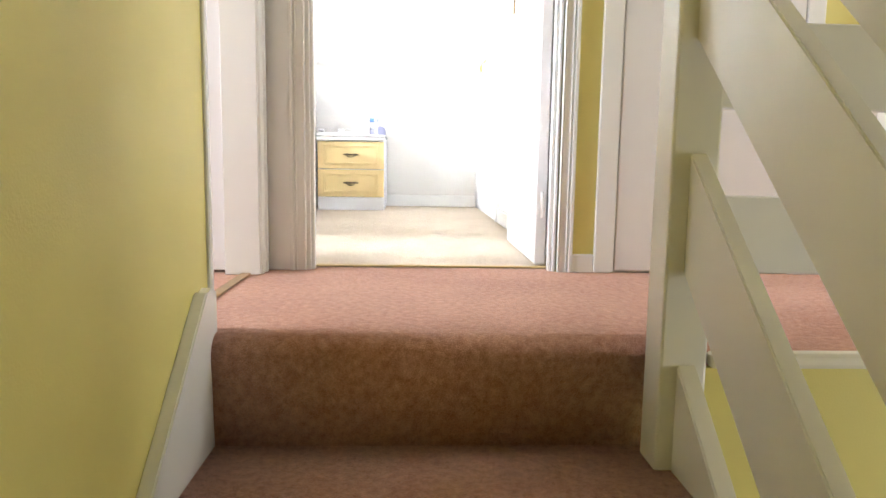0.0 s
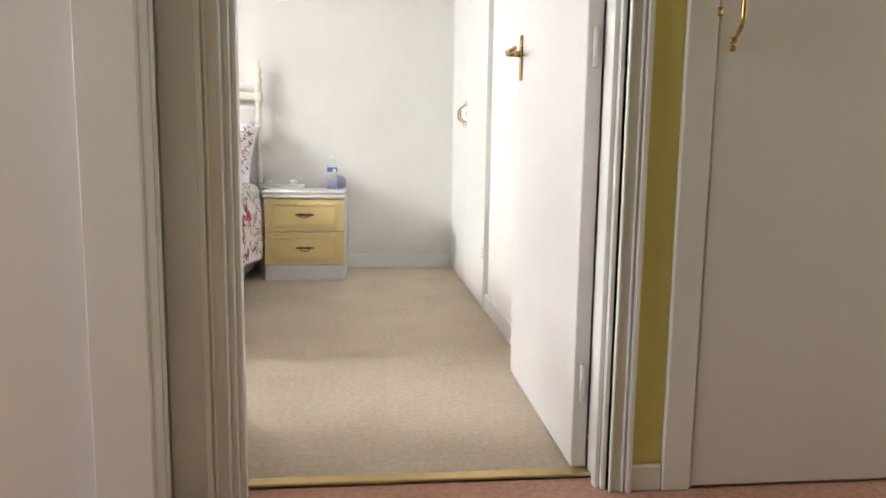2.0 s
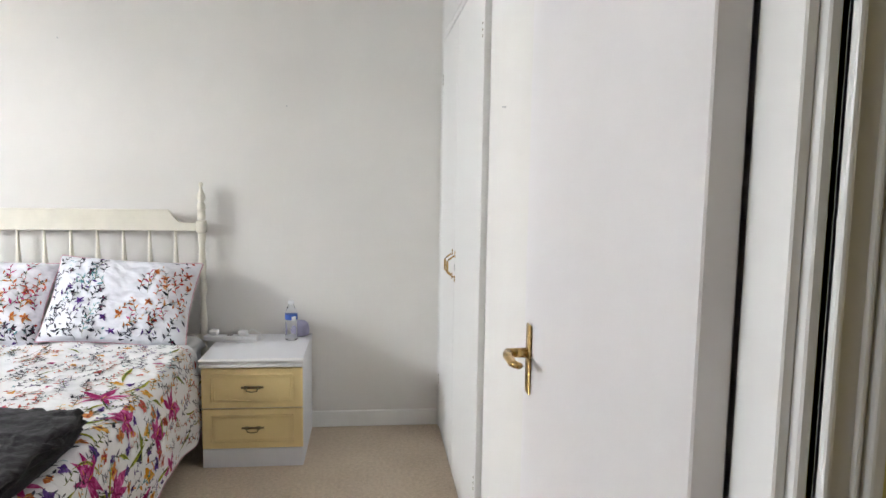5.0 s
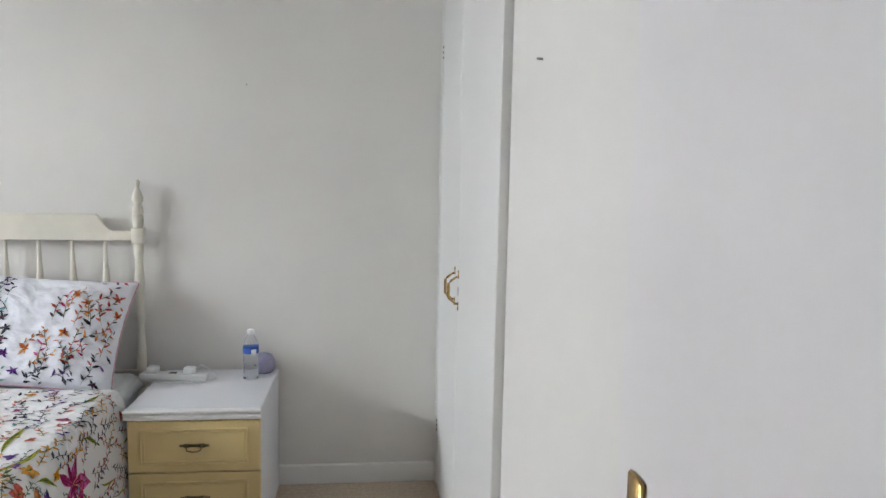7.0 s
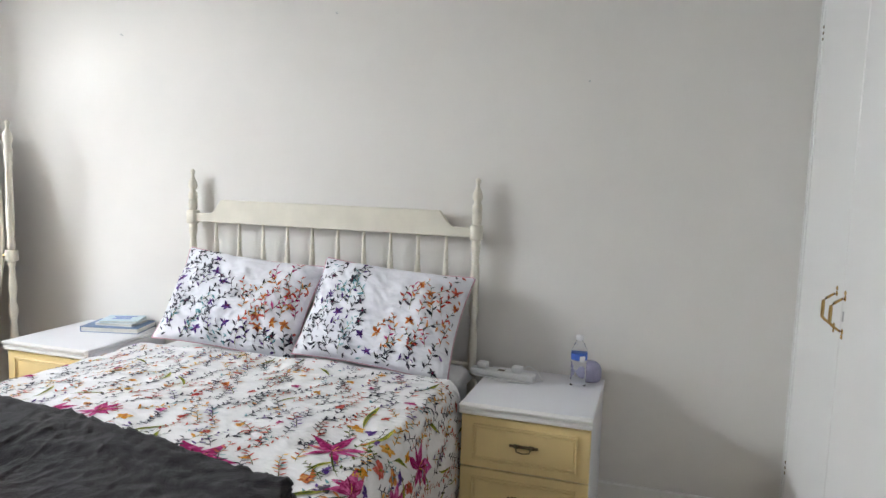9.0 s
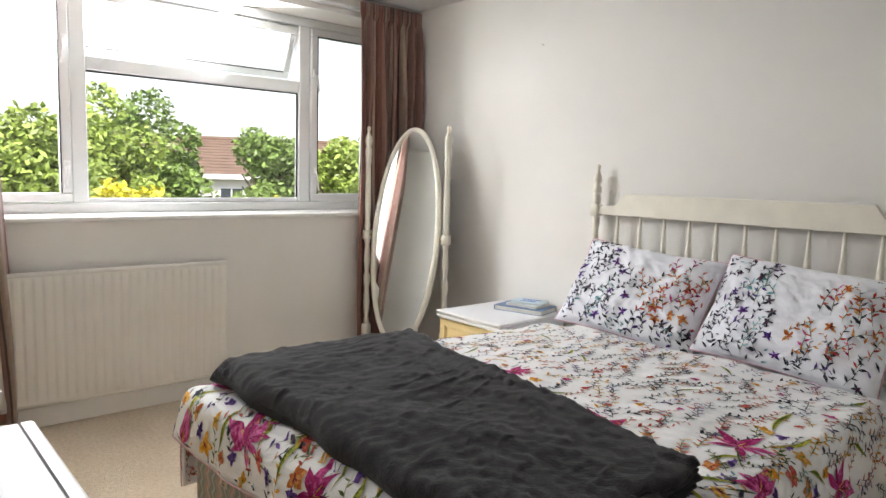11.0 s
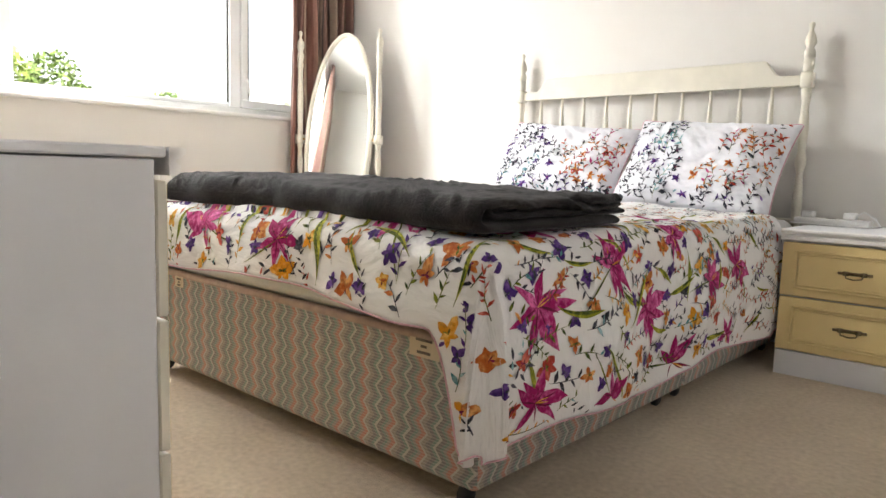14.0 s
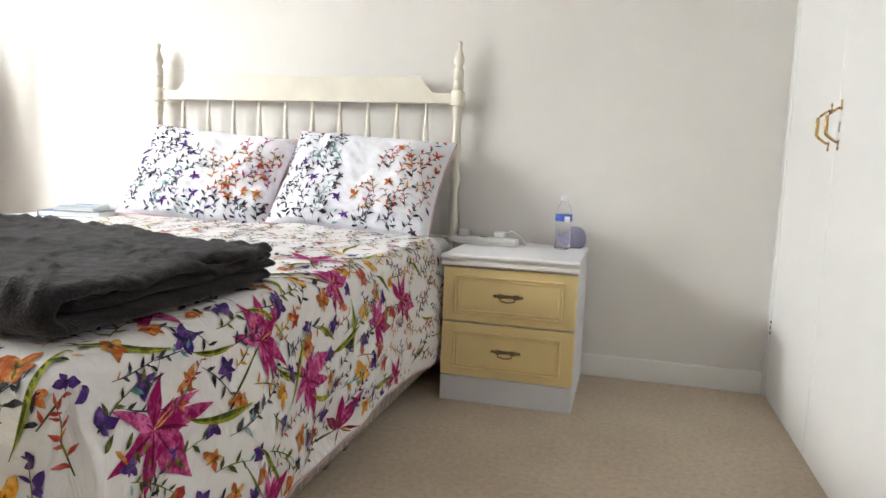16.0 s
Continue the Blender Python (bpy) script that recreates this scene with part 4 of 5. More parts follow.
    def free(self, x, y, rad, gap=0.0):
        """Whether a motif fits here; gap is the least distance to its own kind."""
        for a, b, q in self.taken:
            if (a - x) ** 2 + (b - y) ** 2 < (max(gap, rad * 2) if q == rad else rad + q) ** 2:
                return False
        self.taken.append((x, y, rad))
        return True

    def finish(self, parent, label):
        me = bpy.data.meshes.new("floral_print")
        me.from_pydata(self.v, [], self.f)
        for d in DYES:
            me.materials.append(d)
        me.polygons.foreach_set("material_index", self.k)
        me.polygons.foreach_set("use_smooth", [True] * len(self.f))
        o = new("floral_print", me)
        o.parent = parent
        return tagged(o, label, kind="stuff")


dv = thing("duvet", "white duvet printed with bright watercolour flowers, on the bed", "duvet")


def cloth_uv(u, v):
    sx, ty = -0.40 + u * 2.375, -0.42 - v * 1.96
    kc = min(1.0, max(0.0, (sx - 1.385) / 0.09))
    return (sx, ty if ty > -2.18 else -2.18 + (ty + 2.18) * (1 + 1.35 * kc * kc))


o = part("cover", sheet(drape, 190, 170, cloth_uv), FLORAL, dv)
solidify(o, 0.012, 1)
hem = [drape(u / 160, 0.999) for u in range(161)]
part("hem", tube([Vector(q) + Vector((0, -0.004, 0)) for q in hem], 0.002, 6), PIPING, dv, "pink piped hem")
hem = [drape(0.999, v / 140) for v in range(141)]
part("hem", tube([Vector(q) + Vector((0.004, 0, 0)) for q in hem], 0.002, 6), PIPING, dv, "pink piped hem")


def on_duvet(x, y):
    kc = min(1.0, max(0.0, (x - 1.385) / 0.09))
    ty = y if y > -2.18 else -2.18 + (y + 2.18) / (1 + 1.35 * kc * kc)
    u, v = (x + 0.40) / 2.375, (-0.42 - ty) / 1.96
    if not (0.002 < u < 0.998 and 0.002 < v < 0.998) or (x > 1.50 and y < -2.20):
        return None
    return Vector(drape(u, v))


def duvet_print():
    p = Print(on_duvet, 21)
    r = p.rnd

    def spread(tries, rad, gap, zone, fn):
        for _ in range(tries):
            x, y = r.uniform(-0.38, 1.95), r.uniform(-2.62, -0.43)
            if zone(x, y) and p.free(x, y, rad, gap):
                fn(x, y)

    def bold(x, y):
        edge = 0.12 * math.sin(x * 7) + 0.08 * math.sin(x * 17 + 1)
        return y < -1.62 + edge or (x > 1.36 and y < -1.02 + 0.1 * math.sin(x * 20))

    def fine(x, y):
        return not bold(x, y)

    def up():
        return math.pi / 2 + r.uniform(-0.8, 0.8)
    for x, y in ((0.40, -1.30), (0.56, -1.26)):
        p.free(x, y, 0.06)
        p.lily(x, y, 0.12, up())
    spread(1500, 0.050, 0.23, bold, lambda x, y: p.lily(x, y, r.uniform(0.15, 0.21), up()))
    spread(1500, 0.021, 0.12, bold, lambda x, y: p.blade(x, y - 0.05, up() + r.uniform(-0.5, 0.5), r.uniform(0.11, 0.20)))
    spread(2500, 0.024, 0.088, bold, lambda x, y: p.flower(x, y, r.uniform(0.05, 0.08), 5, r.choice((ORG, ORG, AMB, AMB, RED)), r.choice((WINE, GRN)), r.uniform(0.55, 0.8)))
    spread(2500, 0.020, 0.075, bold, lambda x, y: p.flower(x, y, r.uniform(0.042, 0.064), 5, r.choice((PUR, PUR, INK, PUR, PUR)), INK, 0.66, 0.8, 0.2))
    spread(4000, 0.014, 0.040, bold, lambda x, y: p.sprig(x, y - 0.03, up(), r.uniform(0.07, 0.13), r.choice((INK, RED, AMB, INK, INK, GRN, PUR, GRN)), r.uniform(0.019, 0.030), r.choice((ORG, TEAL, None))))
    # towards the head: small sprigs and blossoms
    spread(700, 0.022, 0.10, fine, lambda x, y: p.flower(x, y, r.uniform(0.032, 0.052), 5, r.choice((ORG, AMB, RED, MAG)), WINE, 0.7) if r.random() < 0.6 else p.blade(x, y - 0.04, up(), r.uniform(0.08, 0.12)))
    spread(6000, 0.018, 0.048, fine, lambda x, y: p.sprig(x, y - 0.03, up(), r.uniform(0.08, 0.14), r.choice((INK, INK, RED, PUR, AMB, INK, INK, RED)), r.uniform(0.019, 0.028), r.choice((ORG, RED, TEAL, None))))
    p.finish(dv, "printed magenta lilies, orange blossoms, leaves and dark sprigs")


def on_corner(x, y):
    """Place on the cone of cloth at the foot corner: x across it, y down from the top edge."""
    if not (0.004 < x < 0.096 and -0.435 < y < -0.03):
        return None
    phi, d = (1 - x / 0.10) * math.pi / 2, -y
    dr, df = (d / math.tan(phi), d) if phi > math.pi / 4 else (d, d * math.tan(phi))
    return Vector(drape((1.475 + dr * 1.08 + 0.40) / 2.375, (1.76 + df / 2.36) / 1.96))


def corner_print():
    p = Print(on_corner, 33)
    r = p.rnd
    for k in range(300):
        x, y = r.uniform(0, 0.1), r.uniform(-0.43, -0.04)
        if not p.free(x, y, 0.021):
            continue
        if k % 3 == 0:
            p.sprig(x, y, math.pi / 2 + r.uniform(-0.5, 0.5), 0.06, r.choice((INK, RED, GRN)), 0.02)
        elif k % 3 == 1:
            p.flower(x, y, r.uniform(0.05, 0.065), 5, r.choice((ORG, AMB)), WINE, 0.75)
        else:
            p.flower(x, y, 0.045, 5, PUR, INK, 0.66, 0.8, 0.2)
    p.finish(dv, "printed blossoms on the hanging corner")


def lining_print():
    """The reverse of the cover, seen where it hangs beside the base."""
    p = Print(lambda x, y: on_duvet(-x, y) if -x < -0.05 else None, 52, 0.0136)
    r = p.rnd
    for k in range(900):
        x, y = r.uniform(0.05, 0.40), r.uniform(-2.3, -1.2)
        if p.free(x, y, 0.017):
            p.sprig(x, y, math.pi / 2 + r.uniform(-0.8, 0.8), r.uniform(0.06, 0.10), r.choice((RED, MAG, RED, WINE)), r.uniform(0.018, 0.026))
    p.finish(dv, "red sprigs printed on the reverse of the cover")


duvet_print()
corner_print()
lining_print()

# pillows



def pillow(cx, rz, seed):
    p = thing("pillow", "white floral pillow with pink piping, leaning on headboard", "pillow", "pillows on the bed")
    W, Hh, T = 0.735, 0.48, 0.085
    rnd = Vector((seed * 3.7, seed * 1.3, 0))

    def surf(sg, u, v):
        a, b = u * 2 - 1, v * 2 - 1
        prof = max(0.0, (1 - abs(a) ** 3.2) * (1 - abs(b) ** 3.0)) ** 0.55
        pin = 1 - 0.06 * (1 - abs(b) ** 2) * abs(a) ** 4
        x = a * W / 2 * pin
        z = b * Hh / 2 * (1 - 0.07 * (1 - abs(a) ** 2) * abs(b) ** 4)
        n = noise.noise(Vector((a * 2.2, b * 2.0, sg)) + rnd) * 0.022 + noise.noise(Vector((a * 6, b * 3, sg)) + rnd) * 0.010 + noise.noise(Vector((a * 12 + b * 8, b * 4, sg)) + rnd) * 0.008 - 0.010 * abs(noise.noise(Vector((a * 4 - b * 7, b * 2.5 + a, sg + 5)) + rnd))
        return (x, -sg * (T * prof + n * min(1, prof * 1.6)), z)

    def front(u, v):
        return surf(1, u, v)

    def side(sg):
        return sheet(lambda u, v: surf(sg, u, v), 64, 48, lambda u, v: (u * W + seed * 1.1, v * Hh + seed * 0.7))
    part("front_cover", side(1), FLORAL_S, p)
    pr = Print(lambda x, y: Vector(front(x / W + 0.5, y / Hh + 0.5)) if abs(x) < W * 0.49 and abs(y) < Hh * 0.49 else None, 40 + seed)
    r = pr.rnd
    for k in range(900):
        x, y = r.uniform(-W / 2, W / 2), r.uniform(-Hh / 2, Hh / 2)
        edge = max(-x / W * 1.3 - y / Hh * 0.5 + 0.06, x / W * 1.1 - y / Hh * 0.75 + 0.04)
        if r.random() > edge * 2.0 or not pr.free(x, y, 0.019):
            continue
        warm = x > 0.02 and y > -0.14
        if r.random() < 0.2:
            pr.flower(x, y, r.uniform(0.04, 0.06), 5, r.choice((ORG, RED)) if warm else r.choice((PUR, INK)), WINE, 0.5, 0.8, 0.1)
        else:
            pr.sprig(x, y - 0.03, math.pi / 2 + r.uniform(-1.0, 0.6), r.uniform(0.06, 0.12), r.choice((RED, RED, ORG, MAG)) if warm else r.choice((INK, INK, PUR, TEAL, INK)), r.uniform(0.022, 0.032), INK)
    pr.finish(p, "printed dark and red sprigs")
    part("back_cover", side(-1), FLORAL_S, p)
    pts = []
    for k in range(120):
        t = k / 119 * 4
        e, f = int(min(t, 3.999)), t - int(min(t, 3.999))
        a, b = [(2 * f - 1, -1), (1, 2 * f - 1), (1 - 2 * f, 1), (-1, 1 - 2 * f)][e]
        pin = 1 - 0.06 * (1 - abs(b) ** 2) * abs(a) ** 4
        pts.append((a * W / 2 * pin, 0, b * Hh / 2 * (1 - 0.07 * (1 - abs(a) ** 2) * abs(b) ** 4)))
    part("piping", tube(pts, 0.003, 6), PIPING, p)
    p.matrix_world = pose(cx, -0.235, 0.775, -33, rz, 2.0 if seed == 1 else -3)
    return p


pillow(0.395, 4.0, 1)
pillow(1.118, 3.0, 2)
sh = thing("bed_sheet", "white fitted sheet at the head of the bed", "sheet")


def sheet_fn(u, v):
    x = -0.015 + u * 1.51
    y = -0.085 - v * 0.42
    e = max(0.0, abs(u - 0.5) - 0.46) / 0.04
    return (x, y, 0.553 + 0.006 * noise.noise(Vector((x * 5, y * 5, 2))) - 0.05 * e * e)


solidify(part("cloth", sheet(sheet_fn, 60, 20), SHEET, sh), 0.006, 1)

# folded fleece blanket, laid in loops across the foot of the bed
bk = thing("folded_blanket", "charcoal fleece blanket folded across the foot of the bed", "blanket")


def ribbon(back, front, z0, z1, t, x0, x1, seed, name):
    """A sheet of cloth, t thick, that runs from the back along the bottom, round the front and back along the top."""
    path = []
    zc, r = (z0 + z1) / 2, (z1 - z0) / 2
    n = 60
    for i in range(n + 1):
        path.append((back + (front + r - back) * i / n, z0))
    for i in range(1, 9):
        a = -math.pi / 2 - math.pi * i / 9
        path.append((front + r + r * math.cos(a), zc + r * math.sin(a)))
    for i in range(n + 1):
        path.append((front + r + (back - front - r) * i / n, z1))
    span = back - front
    nP = len(path)

    def ring(u):
        x = x0 + (x1 - x0) * u
        taper = min(1.0, u / 0.06 + 0.35) * (1 - 0.22 * u * u)
        inn, outr = [], []
        for i, (y, z) in enumerate(path):
            a, b = path[max(i - 1, 0)], path[min(i + 1, nP - 1)]
            dy, dz = b[0] - a[0], b[1] - a[1]
            L = math.hypot(dy, dz) or 1
            ny, nz = dz / L, -dy / L
            w = 0.016 * noise.noise(Vector((x * 3.0, y * 4 + seed, z * 6))) + 0.007 * noise.noise(Vector((x * 8, y * 12 + seed, z * 9))) + 0.007 * abs(noise.noise(Vector((x * 13 + y * 9, y * 16 - x * 5 + seed, 2.0)))) + 0.004 * noise.noise(Vector((x * 34, y * 30, seed)))
            rg = noise.noise(Vector((x * 15 + y * 5 + 0.6 * math.sin(y * 9), y * 4.5 + seed, z * 5)))
            w += 0.0065 * max(0.0, 1 - abs(rg) * 5) * (0.35 + max(0.0, noise.noise(Vector((x * 2.5, y * 3, seed + 9))) + 0.35))
            yy = y - 0.19 * u * (y - front) / span + 0.02 * math.sin(u * 2.5 + seed) + (0.03 * noise.noise(Vector((x * 4, seed, 0))))
            lip = math.sqrt(max(0.04, 1 - max(0.0, (abs(u - 0.5) - 0.475) / 0.025) ** 2))
            pull = 0.035 * noise.noise(Vector((y * 3, z * 22, seed))) * max(0.0, (u - 0.85) / 0.15)
            for lst, s in ((outr, 0.5 * lip), (inn, -0.5 * lip)):
                zz = z + nz * t * s * 1.0
                zz = z0 - t / 2 + (zz - z0 + t / 2) * taper
                lift = w * (1.0 if z > zc else 0.15)
                lst.append((x + pull + 0.02 * noise.noise(Vector((y * 6, z * 6, seed))) * (1 if u > 0.5 else -1) * (abs(u - 0.5) * 2) ** 6, yy + ny * t * s, max(zz + lift, z0 - t / 2)))
        return outr + inn[::-1]
    q = bmesh.new()
    nx = 240
    rows = [[q.verts.new(p) for p in ring(i / nx)] for i in range(nx + 1)]
    m = len(rows[0])
    for a, b in zip(rows, rows[1:]):
        for i in range(m):
            q.faces.new((a[i], a[(i + 1) % m], b[(i + 1) % m], b[i]))
    for rw in (rows[0], rows[-1]):
        for i in range(nP - 1):
            q.faces.new((rw[i], rw[i + 1], rw[m - 2 - i], rw[m - 1 - i]))
    bmesh.ops.recalc_face_normals(q, faces=q.faces)
    return part(name, q, FLEECE, bk)


ribbon(-1.39, -2.175, 0.608, 0.672, 0.032, 0.02, 1.47, 1.0, "outer_fold")
ribbon(-1.41, -2.14, 0.632, 0.652, 0.024, 0.05, 1.46, 4.0, "inner_fold")


# ---- cheval mirror ----
def cheval_mirror():
    a, b = Vector((-1.50, -0.475, 0)), Vector((-0.985, -0.24, 0))
    c = (a + b) / 2
    ang = math.degrees(math.atan2(b.y - a.y, b.x - a.x))
    w = (b - a).length
    m = thing("cheval_mirror", "cream oval cheval mirror with turned posts, tilted back", "mirror", at=(c.x, c.y, 0), rz=ang)
    for s in (-1, 1):
        x = s * w / 2
        bm = lathe([(0.021, 0.30), (0.014, 0.36), (0.022, 0.46), (0.014, 0.55), (0.023, 0.60), (0.023, 0.63), (0.013, 0.66), (0.022, 0.74), (0.014, 0.84), (0.020, 0.86), (0.020, 0.88)], 18, m=Matrix.Translation((x, 0, 0)))
        lathe([(0.015, 0.93), (0.020, 0.95), (0.020, 0.975), (0.017, 0.99), (0.021, 1.10), (0.016, 1.36), (0.022, 1.385), (0.018, 1.40), (0.023, 1.45), (0.016, 1.475), (0.025, 1.51), (0.022, 1.535), (0.009, 1.56), (0.008, 1.575), (0.013, 1.585), (0.012, 1.60), (0.004, 1.607)], 18, bm, Matrix.Translation((x, 0, 0)))
        box(x - 0.025, x + 0.025, -0.025, 0.025, 0.875, 0.935, 0.004, 1, bm)
        box(x - 0.024, x + 0.024, -0.024, 0.024, 0.05, 0.31, 0.004, 1, bm)
        part("post", bm, CREAM, m, "cream turned post")
        part("foot", prism([(-0.24, 0), (-0.17, 0), (-0.10, 0.04), (0.10, 0.04), (0.17, 0), (0.24, 0), (0.22, 0.045), (0.05, 0.10), (-0.05, 0.10), (-0.22, 0.045)], x - 0.02, x + 0.02, "x", 0.003), CREAM, m)
        part("pivot_knob", tube([(x - s * 0.02, 0, 0.905), (x - s * 0.045, 0, 0.905)], 0.008, 8), BRASS, m)
    part("stretcher", box(-w / 2 + 0.02, w / 2 - 0.02, -0.012, 0.012, 0.15, 0.20, 0.004), CREAM, m)
    A, B = 0.243, 0.71
    fr = bmesh.new()
    n = 72
    prof = [(-0.017, -0.012), (0.006, -0.014), (0.017, -0.006), (0.017, 0.010), (-0.017, 0.010)]
    rings = []
    for i in range(n):
        t = 2 * math.pi * i / n
        rings.append([fr.verts.new(((A - 0.017 + d) * math.cos(t), e, (B - 0.017 + d) * math.sin(t))) for d, e in prof])
    for i in range(n):
        r0, r1 = rings[i], rings[(i + 1) % n]
        for k in range(len(prof)):
            fr.faces.new((r0[k], r0[(k + 1) % 5], r1[(k + 1) % 5], r1[k]))
    bmesh.ops.recalc_face_normals(fr, faces=fr.faces)
    tilt = Matrix.Translation((0, 0, 0.905)) @ Matrix.Rotation(radians(-9), 4, 'X')
    f = part("frame", fr, CREAM, m, "cream oval frame")
    f.data.transform(tilt)
    gl = bmesh.new()
    vs = [gl.verts.new(((A - 0.03) * math.cos(2 * math.pi * i / n), -0.004, (B - 0.03) * math.sin(2 * math.pi * i / n))) for i in range(n)]
    vb = [gl.verts.new(((A - 0.03) * math.cos(2 * math.pi * i / n), 0.006, (B - 0.03) * math.sin(2 * math.pi * i / n))) for i in range(n)]
    gl.faces.new(vs)
    gl.faces.new(vb[::-1])
    for i in range(n):
        gl.faces.new((vs[i], vb[i], vb[(i + 1) % n], vs[(i + 1) % n]))
    bmesh.ops.recalc_face_normals(gl, faces=gl.faces)
    g = part("mirror_glass", gl, MIRROR, m, "silvered mirror glass", False)
    g.data.transform(tilt)


cheval_mirror()

# ---- small bedroom things ----
es = thing("extension_lead", "white extension lead with two plugs in it", "extension lead", at=(1.655, -0.165, 0.548), rz=-6)
part("body", box(-0.15, 0.13, -0.025, 0.025, 0, 0.028, 0.006, 2), WPLAST, es)
for x in (-0.10, 0.055):
    pl = part("plug", box(x - 0.022, x + 0.022, -0.020, 0.022, 0.028, 0.055, 0.006, 2), WPLAST, es, "white three-pin plug")
part("socket_slot", box(-0.03, 0.0, -0.012, 0.010, 0.0282, 0.0292), INKM, es)
part("cable", tube([(0.055 + 0.022, 0.0, 0.045), (0.10, 0.012, 0.06), (0.135, 0.03, 0.035), (0.16, 0.015, 0.006), (0.12, -0.05, 0.004), (0.0, -0.06, 0.004), (-0.12, -0.04, 0.004), (-0.17, 0.0, 0.004)], 0.0028, 8), WPLAST, es)

bo = thing("water_bottle", "half-full clear plastic water bottle with blue label", "bottle", at=(1.962, -0.165, 0.548))
bo.scale = (1.04, 1.04, 1.09)
prof = [(0.024, 0.0), (0.031, 0.004)]
for k in range(5):
    prof += [(0.0315, 0.012 + k * 0.016), (0.029, 0.020 + k * 0.016)]
prof += [(0.0315, 0.094), (0.0315, 0.132), (0.030, 0.140), (0.020, 0.162), (0.013, 0.172), (0.013, 0.180)]
part("shell", lathe(prof, 24), PET, bo)
part("label", lathe([(0.0318, 0.104), (0.0322, 0.105), (0.0322, 0.127), (0.0318, 0.128)], 24), BLUE, bo, "blue and white paper label")
part("label_panel", box(0.006, 0.026, -0.0335, -0.0225, 0.100, 0.122, 0.002), WPLAST, bo, "white barcode panel")
part("cap", lathe([(0.0145, 0.178), (0.015, 0.180), (0.015, 0.193), (0.013, 0.196)], 20), WPLAST, bo, "white screw cap")

sp = thing("smart_speaker", "small round lilac-grey cloth speaker", "speaker", at=(2.0, -0.07, 0.548))
part("body", lathe([(0.030, 0), (0.043, 0.006), (0.049, 0.022), (0.050, 0.036), (0.047, 0.056), (0.040, 0.072), (0.025, 0.083), (0.008, 0.087)], 28), LILAC, sp)
part("base_ring", lathe([(0.032, -0.0001), (0.036, 0.002), (0.036, 0.004)], 24), DARK, sp)


def book(x, y, z, w, d, h, rz, cover, label):
    b = thing("book", label, "book", "books on the bedside cabinet", at=(x, y, z), rz=rz)
    bm = box(-w / 2, w / 2, -d / 2, d / 2, 0, 0.003, 0.001)
    box(-w / 2, w / 2, -d / 2, d / 2, h - 0.003, h, 0.001, 1, bm)
    box(-w / 2, -w / 2 + 0.003, -d / 2, d / 2, 0.003, h - 0.003, bm=bm)
    part("cover", bm, cover, b, "", False)
    part("page_block", box(-w / 2 + 0.004, w / 2 - 0.004, -d / 2 + 0.004, d / 2 - 0.004, 0.003, h - 0.003), PAPER, b, "", False)
    bm = bmesh.new()
    for k, ww in enumerate((0.6, 0.4, 0.5)):
        box(-w * ww / 2, w * ww / 2, d * (0.22 - k * 0.2), d * (0.22 - k * 0.2) + 0.012, h, h + 0.0006, bm=bm)
    part("title_bar", bm, WPLAST if cover is BOOKB else BLUE, b)


book(-0.40, -0.13, 0.548, 0.30, 0.20, 0.028, 14, BOOKB, "slate-blue hardback lying on the bedside cabinet")
book(-0.39, -0.12, 0.5765, 0.20, 0.15, 0.014, 10, WPLAST, "thin white booklet on a stack of books")
book(-0.385, -0.115, 0.591, 0.19, 0.14, 0.012, 22, BOOKL, "pale blue paperback on top of the stack")

pot = thing("blue_tube", "small blue tube lying on the chest", "tube", at=(-0.72, -2.98, 0.745))
part("body", tube([(-0.06, 0, 0.018), (0.05, 0.01, 0.018)], [0.018, 0.014], 12), BLUE, pot)
part("cap", tube([(0.05, 0.01, 0.018), (0.07, 0.012, 0.018)], 0.012, 12), WPLAST, pot)
cb = thing("cable", "thin white cable on the chest", "cable", at=(-0.55, -2.95, 0.745))
part("cord", tube([(-0.3, -0.1, 0.004), (-0.15, 0.0, 0.03), (0.0, 0.03, 0.055), (0.08, 0.02, 0.03), (0.12, 0.0, 0.004)], 0.003, 8), WPLAST, cb)
for x, z in ((-0.46, 2.06), (0.765, 2.12), (1.93, 1.80)):
    nl = thing("nail", "small bent steel nail in the wall", "nail", "nails in the wall", at=(x, 0, z))
    part("shank", tube([(0, 0.003, 0), (0, -0.012, 0.002)], 0.0022, 6), STEEL, nl)
    part("head", tube([(0, -0.012, 0.002), (0, -0.014, 0.002)], 0.004, 8), STEEL, nl)
for y, z in ((-1.72, 1.66), (-2.05, 1.95)):
    nl = thing("nail", "small dark nail in the side wall", "nail", "nails in the wall", at=(2.80, y, z))
    part("shank", tube([(0.003, 0, 0), (-0.012, 0, 0)], 0.0025, 6), STEEL, nl)

# ---- landing ----
structure("floor_landing", box(1.70, 2.80, -4.17, -3.262, -0.12, 0.0), CARPET_P, "worn dusty-pink carpet on the landing", "carpet")
structure("floor_landing_east", box(2.80, 4.72, -4.30, -3.331, -0.12, 0.0), CARPET_P, "dusty-pink carpet on the landing behind the rail", "carpet")
structure("ceiling_landing", box(-1.0, 4.8, -7.6, -3.33, H, H + 0.1), CEIL, "white painted landing ceiling", "ceiling")
bm = bmesh.new()
box(1.69, 1.79, -3.42, -3.331, -0.1, H, bm=bm)
box(1.69, 1.79, -4.16, -3.42, DZ, H, bm=bm)
structure("wall_landing_west", bm, GLOSS, "white painted wall around the side doorway", "wall")
structure("wall_stair_west", box(1.72, 1.845, -7.6, -4.16, -2.8, H), WALL_Y, "yellow painted wall beside the stairs", "wall")
